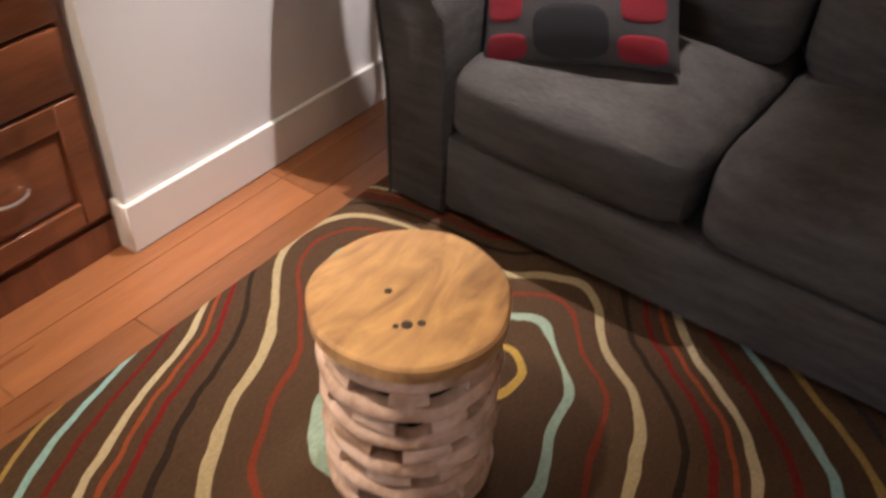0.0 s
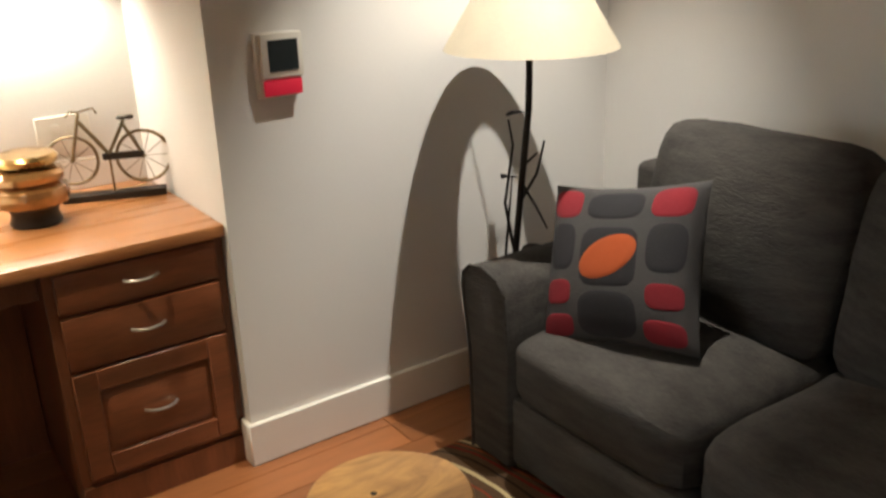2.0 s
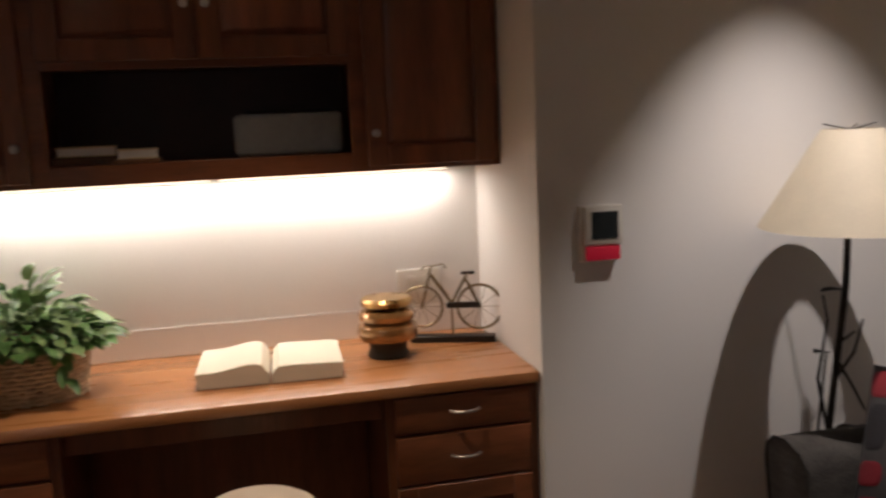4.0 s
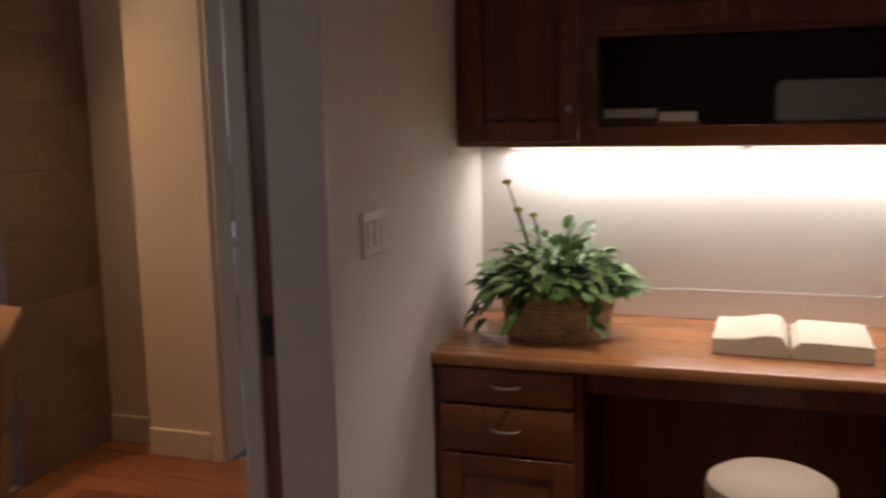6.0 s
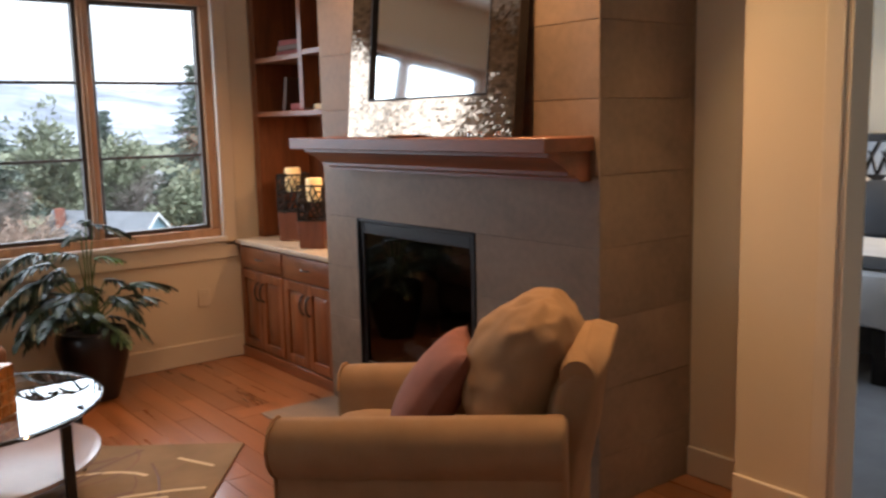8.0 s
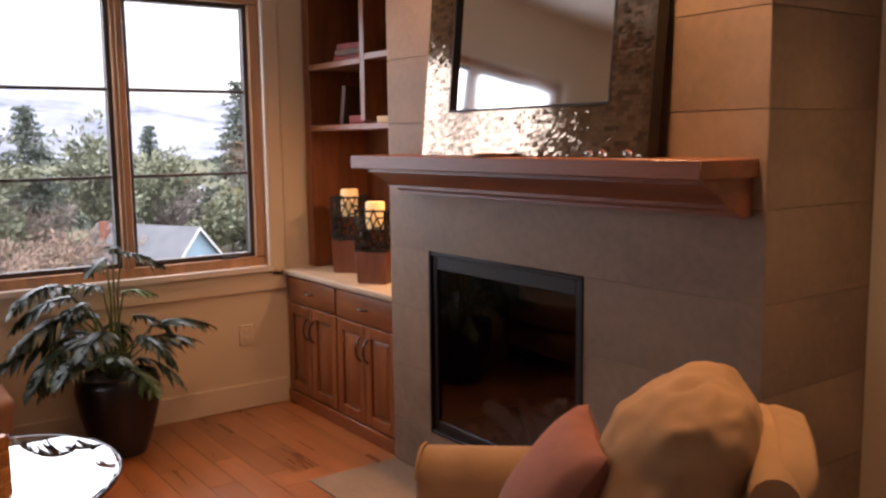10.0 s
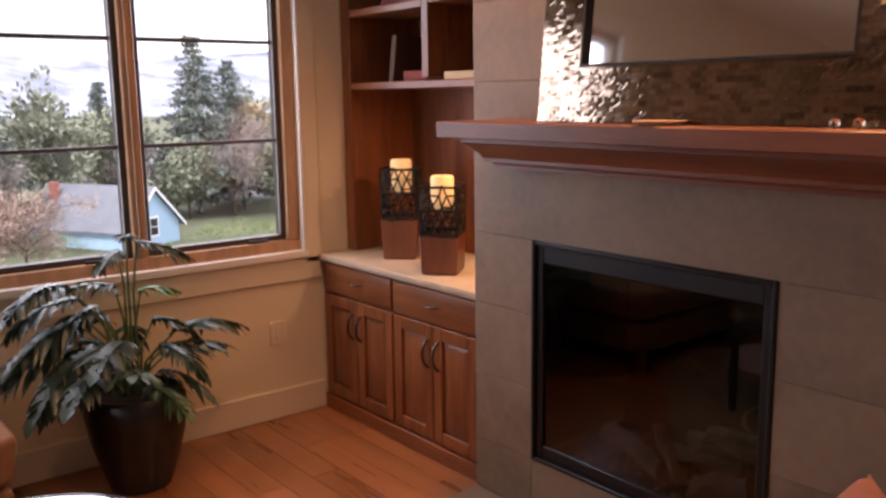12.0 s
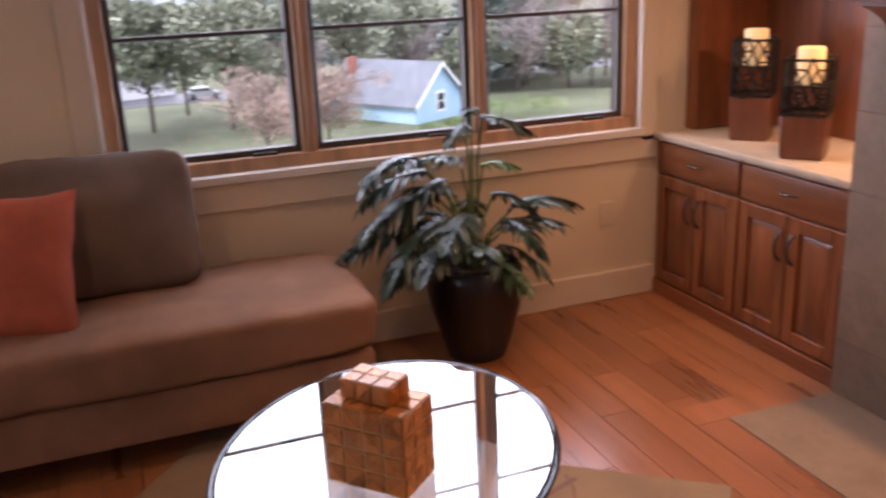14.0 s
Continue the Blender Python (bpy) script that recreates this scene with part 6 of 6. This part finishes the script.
def tree(x, y, h, kind, seed, label, spread=0.28):
    r = random.Random(seed)
    o = thing("tree", label, "tree", pose(x, y, GZ), "trees outside the window")
    part("trunk", tube(bmesh.new(), [(0, 0, -0.2), (0.1, 0.05, h * 0.4), (0, 0.1, h * 0.93)], h * 0.017, 8, taper=0.03), "bark", o)
    bm, limbs = bmesh.new(), bmesh.new()
    verts, faces = [], []
    def clump(c, size, dirn, flat):
        for q in range(13):
            p = c + Vector((r.gauss(0, 1), r.gauss(0, 1), r.gauss(0, flat))) * size * 0.55
            u = (dirn + Vector((r.gauss(0, 0.7), r.gauss(0, 0.7), r.gauss(0, 0.5)))).normalized() * size * r.uniform(0.5, 1.1)
            w = u.cross(Vector((r.gauss(0, 1), r.gauss(0, 1), r.gauss(0, 1)))).normalized() * size * r.uniform(0.14, 0.30) * (0.3 if kind in ("russet", "bare_grey") else 1)
            i = len(verts)
            verts.extend((tuple(p), tuple(p + u * 0.5 + w), tuple(p + u), tuple(p + u * 0.5 - w)))
            faces.append((i, i + 1, i + 2, i + 3))
    if kind == "conifer":
        levels = 26
        for k in range(levels):
            s = k / levels
            z = h * (0.12 + 0.88 * s)
            reach = h * spread * (1 - s) ** 0.85 * r.uniform(0.7, 1.2) + 0.25
            for b_ in range(int(9 - 4 * s)):
                a = r.uniform(0, 6.28)
                dv = Vector((math.cos(a), math.sin(a), -0.12))
                rr = reach * r.uniform(0.6, 1.15)
                tube(limbs, [(0, 0, z), tuple(dv * rr * 0.9 + Vector((0, 0, z)))], 0.05, 4, taper=0.01)
                n_ = max(3, int(rr / 0.42))
                for q in range(n_):
                    clump(dv * rr * (q + 0.6) / n_ + Vector((0, 0, z - 0.1 * rr * (q / n_) ** 2)), 0.5 + 0.25 * (1 - s), dv, 0.35)
    else:
        for k in range(34):
            a, el = r.uniform(0, 6.28), r.uniform(0.25, 1.35)
            dv = Vector((math.cos(a) * math.cos(el), math.sin(a) * math.cos(el), math.sin(el)))
            start = Vector((0, 0, h * r.uniform(0.22, 0.6)))
            end = start + Vector((dv.x * h * spread * 1.35, dv.y * h * spread * 1.35, dv.z * h * 0.42)) * r.uniform(0.6, 1.05)
            mid = start.lerp(end, 0.5) + Vector((0, 0, h * 0.03))
            tube(limbs, [start, mid, end], h * 0.006, 4, taper=0.02)
            for q in range(13):
                clump(start.lerp(end, r.uniform(0.3, 1.08)) + Vector((r.gauss(0, 1), r.gauss(0, 1), r.gauss(0, 1))) * h * 0.045, 0.8 if kind == "broadleaf" else 0.55, dv, 0.8)
    part("limbs", limbs, "bark", o)
    me = bpy.data.meshes.new("crown")
    me.from_pydata(verts, [], faces)
    me.materials.append(M[kind])
    c = new("crown", me)
    c.parent = o
    tagged(c, "many small leaves in uneven clumps")
    return o


for x, y, h, kind, seed, spread in (
        (-98, 39, 20.5, "conifer", 1, 0.30), (-104, 46, 18, "conifer", 2, 0.30), (-92, 15, 17, "conifer", 3, 0.32), (-96, 22, 15, "broadleaf", 4, 0.3),
        (-85, 8, 15, "broadleaf", 5, 0.32), (-88, 1, 14, "broadleaf", 6, 0.32), (-80, -7, 15, "broadleaf", 7, 0.32), (-86, -15, 14, "bare_grey", 8, 0.36),
        (-95, -24, 17, "broadleaf", 9, 0.3), (-70, 13.5, 7.5, "russet", 10, 0.45), (-66, 8, 7, "russet", 11, 0.45), (-100, 30, 13, "broadleaf", 12, 0.3), (-112, 56, 14, "broadleaf", 13, 0.32), (-76, -20, 13, "broadleaf", 14, 0.32),
        (-30, -16, 13, "russet", 15, 0.3), (-135, 40, 16, "conifer", 16, 0.22), (-60, -40, 14, "conifer", 17, 0.24), (-140, 66, 15, "broadleaf", 18, 0.3),
        (-92, 47, 9, "broadleaf", 19, 0.4), (-90, 54, 7.5, "russet", 20, 0.45), (-96, 60, 12, "conifer", 21, 0.3), (-88, 64, 8.5, "broadleaf", 22, 0.42), (-94, 36, 8, "broadleaf", 23, 0.42),
        (-106, 32, 11, "bare_grey", 24, 0.36), (-104, 52, 10, "bare_grey", 25, 0.38), (-102, 64, 11, "bare_grey", 26, 0.36), (-98, 5, 12, "bare_grey", 27, 0.36), (-90, -10, 11, "bare_grey", 28, 0.36), (-93, 41, 10, "bare_grey", 29, 0.34), (-97, 44, 12, "bare_grey", 30, 0.34),
        (-92, 50, 9, "bare_grey", 31, 0.36), (-99, 56, 11, "bare_grey", 32, 0.36), (-96, 30, 9, "bare_grey", 33, 0.36), (-88, 14, 9, "bare_grey", 34, 0.36)):
    lab = {"conifer": "tall dark green conifer with drooping layered limbs", "broadleaf": "broad green tree with an uneven crown", "russet": "bare russet shrub-like tree with thin twigs", "bare_grey": "bare grey winter tree with thin twigs"}[kind]
    tree(x, y, h, kind, seed, lab, spread)
rng = random.Random(31)
for x, y, s in ((-76, 30.5, 2.1), (-75.5, 33, 2.5), (-75, 35.5, 2.1), (-72, 25, 1.4), (-71, 22.5, 1.3), (-80.5, 18.5, 1.8), (-83.5, 16.5, 1.9), (-86.5, 15, 1.8)):
    o = thing("shrub", "rounded green garden shrub beside the house", "shrub", pose(x, y, GZ), "garden shrubs")
    bm = bmesh.new()
    for k in range(900):
        v = Vector((rng.gauss(0, 1), rng.gauss(0, 1), abs(rng.gauss(0, 1)))).normalized() * s * rng.uniform(0.75, 1.05)
        v.z *= 0.8
        v.y *= 1.4
        leaf_blade(bm, v, (v.x, v.y, v.z + 0.5), 0.3, 0.14, 0.5, 1)
    part("foliage", bm, "hedge", o)


def car(x, y, rz, colour, label):
    o = thing("car", label, "car", pose(x, y, GZ + 0.05, 0, 0, rz), "parked cars")
    bm = bmesh.new()
    extruded(bm, [(-2.1, 0.3), (2.1, 0.3), (2.15, 0.7), (1.2, 0.9), (0.6, 1.4), (-1.1, 1.42), (-1.7, 0.95), (-2.15, 0.85)], -0.85, 0.85, "y")
    bmesh.ops.bevel(bm, geom=bm.edges[:], offset=0.07, segments=2, affect='EDGES')
    part("body", bm, colour, o)
    part("window_band", boxes((-1.2, 0.75, -0.86, 0.86, 0.95, 1.28), bevel=0.06), "screen", o)
    for wx in (-1.3, 1.3):
        for wy in (-0.8, 0.8):
            bm = bmesh.new()
            turned(bm, [(0.32, -0.1), (0.33, 0.1)], 18)
            part("wheel", bm, "black", o).matrix_local = pose(wx, wy, 0.32, 90)


car(-111, 50, 80, "white_ext", "white parked car on the wet street")
car(-112, 57, 95, mat("red_car_paint", (0.35, 0.03, 0.03), 0.3), "red parked car on the wet street")
car(-111, 8, 90, mat("silver_car_paint", (0.4, 0.42, 0.45), 0.3, 0.5), "silver parked car on the wet street")

# ---- planks and tiles ----
rng = random.Random(2)
PWID = 0.127
plank_me = {}


def plank_mesh(L):
    if L not in plank_me:
        bm = bmesh.new()
        box(bm, 0.0006, L - 0.0006, 0.0006, PWID - 0.0006, -0.011, 0.0)
        for v in bm.verts:
            if v.co.z > -0.005:
                v.co.x += 0.0006 if v.co.x < L / 2 else -0.0006
                v.co.y += 0.0006 if v.co.y < PWID / 2 else -0.0006
        plank_me[L] = mesh_from(bm, "plank", "floor", False)
    return plank_me[L]


y = -5.45
while y < 0.66:
    x, xe = -5.0, (-0.1 if y < -4.3 else 3.3 if y < -0.06 else 1.9)
    first = True
    while x < xe - 0.05:
        L = rng.choice((0.4, 0.7, 1.0, 1.3)) if first else rng.choice((0.9, 1.2, 1.5, 1.8, 2.1))
        L = round(min(L, xe - x), 2)
        o = new("plank", plank_mesh(L))
        o.parent = floor
        o.location = (x, y, -0.0004 * rng.random())
        x += L
        first = False
    y += PWID


def tile_face(parent, cols, rows, place):
    """Tiles with chamfered edges over a face; place(u, v, out) gives the point."""
    for u0, u1, v0, v1 in [(a, b_, c, d) for a, b_ in cols for c, d in rows]:
        bm = bmesh.new()
        g, c = 0.0009, 0.0012
        vs = [bm.verts.new(place(a, b_, o)) for o, k in ((0.0, g), (0.009, g), (0.012, g + c)) for a, b_ in ((u0 + k, v0 + k), (u1 - k, v0 + k), (u1 - k, v1 - k), (u0 + k, v1 - k))]
        bm.faces.new(vs[8:12])
        for r in (0, 4):
            for k in range(4):
                bm.faces.new((vs[r + k], vs[r + (k + 1) % 4], vs[r + 4 + (k + 1) % 4], vs[r + 4 + k]))
        bmesh.ops.recalc_face_normals(bm, faces=bm.faces)
        part("tile", bm, "stone", parent, smooth=False)


def spans(*cuts):
    return list(zip(cuts, cuts[1:]))


FRONT = lambda u, v, o: Vector((u, 0.232 - o, v))
tile_face(breast, spans(-3.82, FX0) + spans(FX1, -1.86), spans(0.0, FZ0, 0.476, 0.75, FZ1), FRONT)
tile_face(breast, spans(FX0, FX1), spans(0.0, FZ0), FRONT)
tile_face(breast, spans(-3.82, -1.86), spans(FZ1, 1.29, 1.57, 1.85, 2.13, 2.41, 2.758), FRONT)
tile_face(breast, spans(0.222, 0.778), spans(0, FZ0, 0.476, 0.75, FZ1, 1.29, 1.57, 1.85, 2.13, 2.41, 2.758), lambda u, v, o: Vector((-1.872 + o, u, v)))
tile_face(breast, spans(0.222, 0.776), spans(0.79, FZ1, 1.29, 1.57, 1.85, 2.13, 2.41, 2.758), lambda u, v, o: Vector((-3.81 - o * 0.7, u, v)))
hearth = solid("hearth", boxes((-3.80, -1.86, -0.24, 0.215, 0.0005, 0.004)), "grout", "flush beige limestone hearth in the plank floor", "hearth")
tile_face(hearth, spans(-3.80, -3.15, -2.5, -1.86), spans(-0.24, 0.214), lambda u, v, o: Vector((u, v, 0.004 + 0.25 * o)))
# boards that frame the hearth in the plank floor
border = [(-3.93, -3.802, -0.37, 0.23), (-3.80, -2.83, -0.37, -0.242), (-2.828, -1.86, -0.37, -0.242)]
for x0, x1, y0, y1 in border:
    part("border_board", boxes((x0, x1, y0, y1, -0.004, 0.0035), bevel=0.001), "floor", floor)
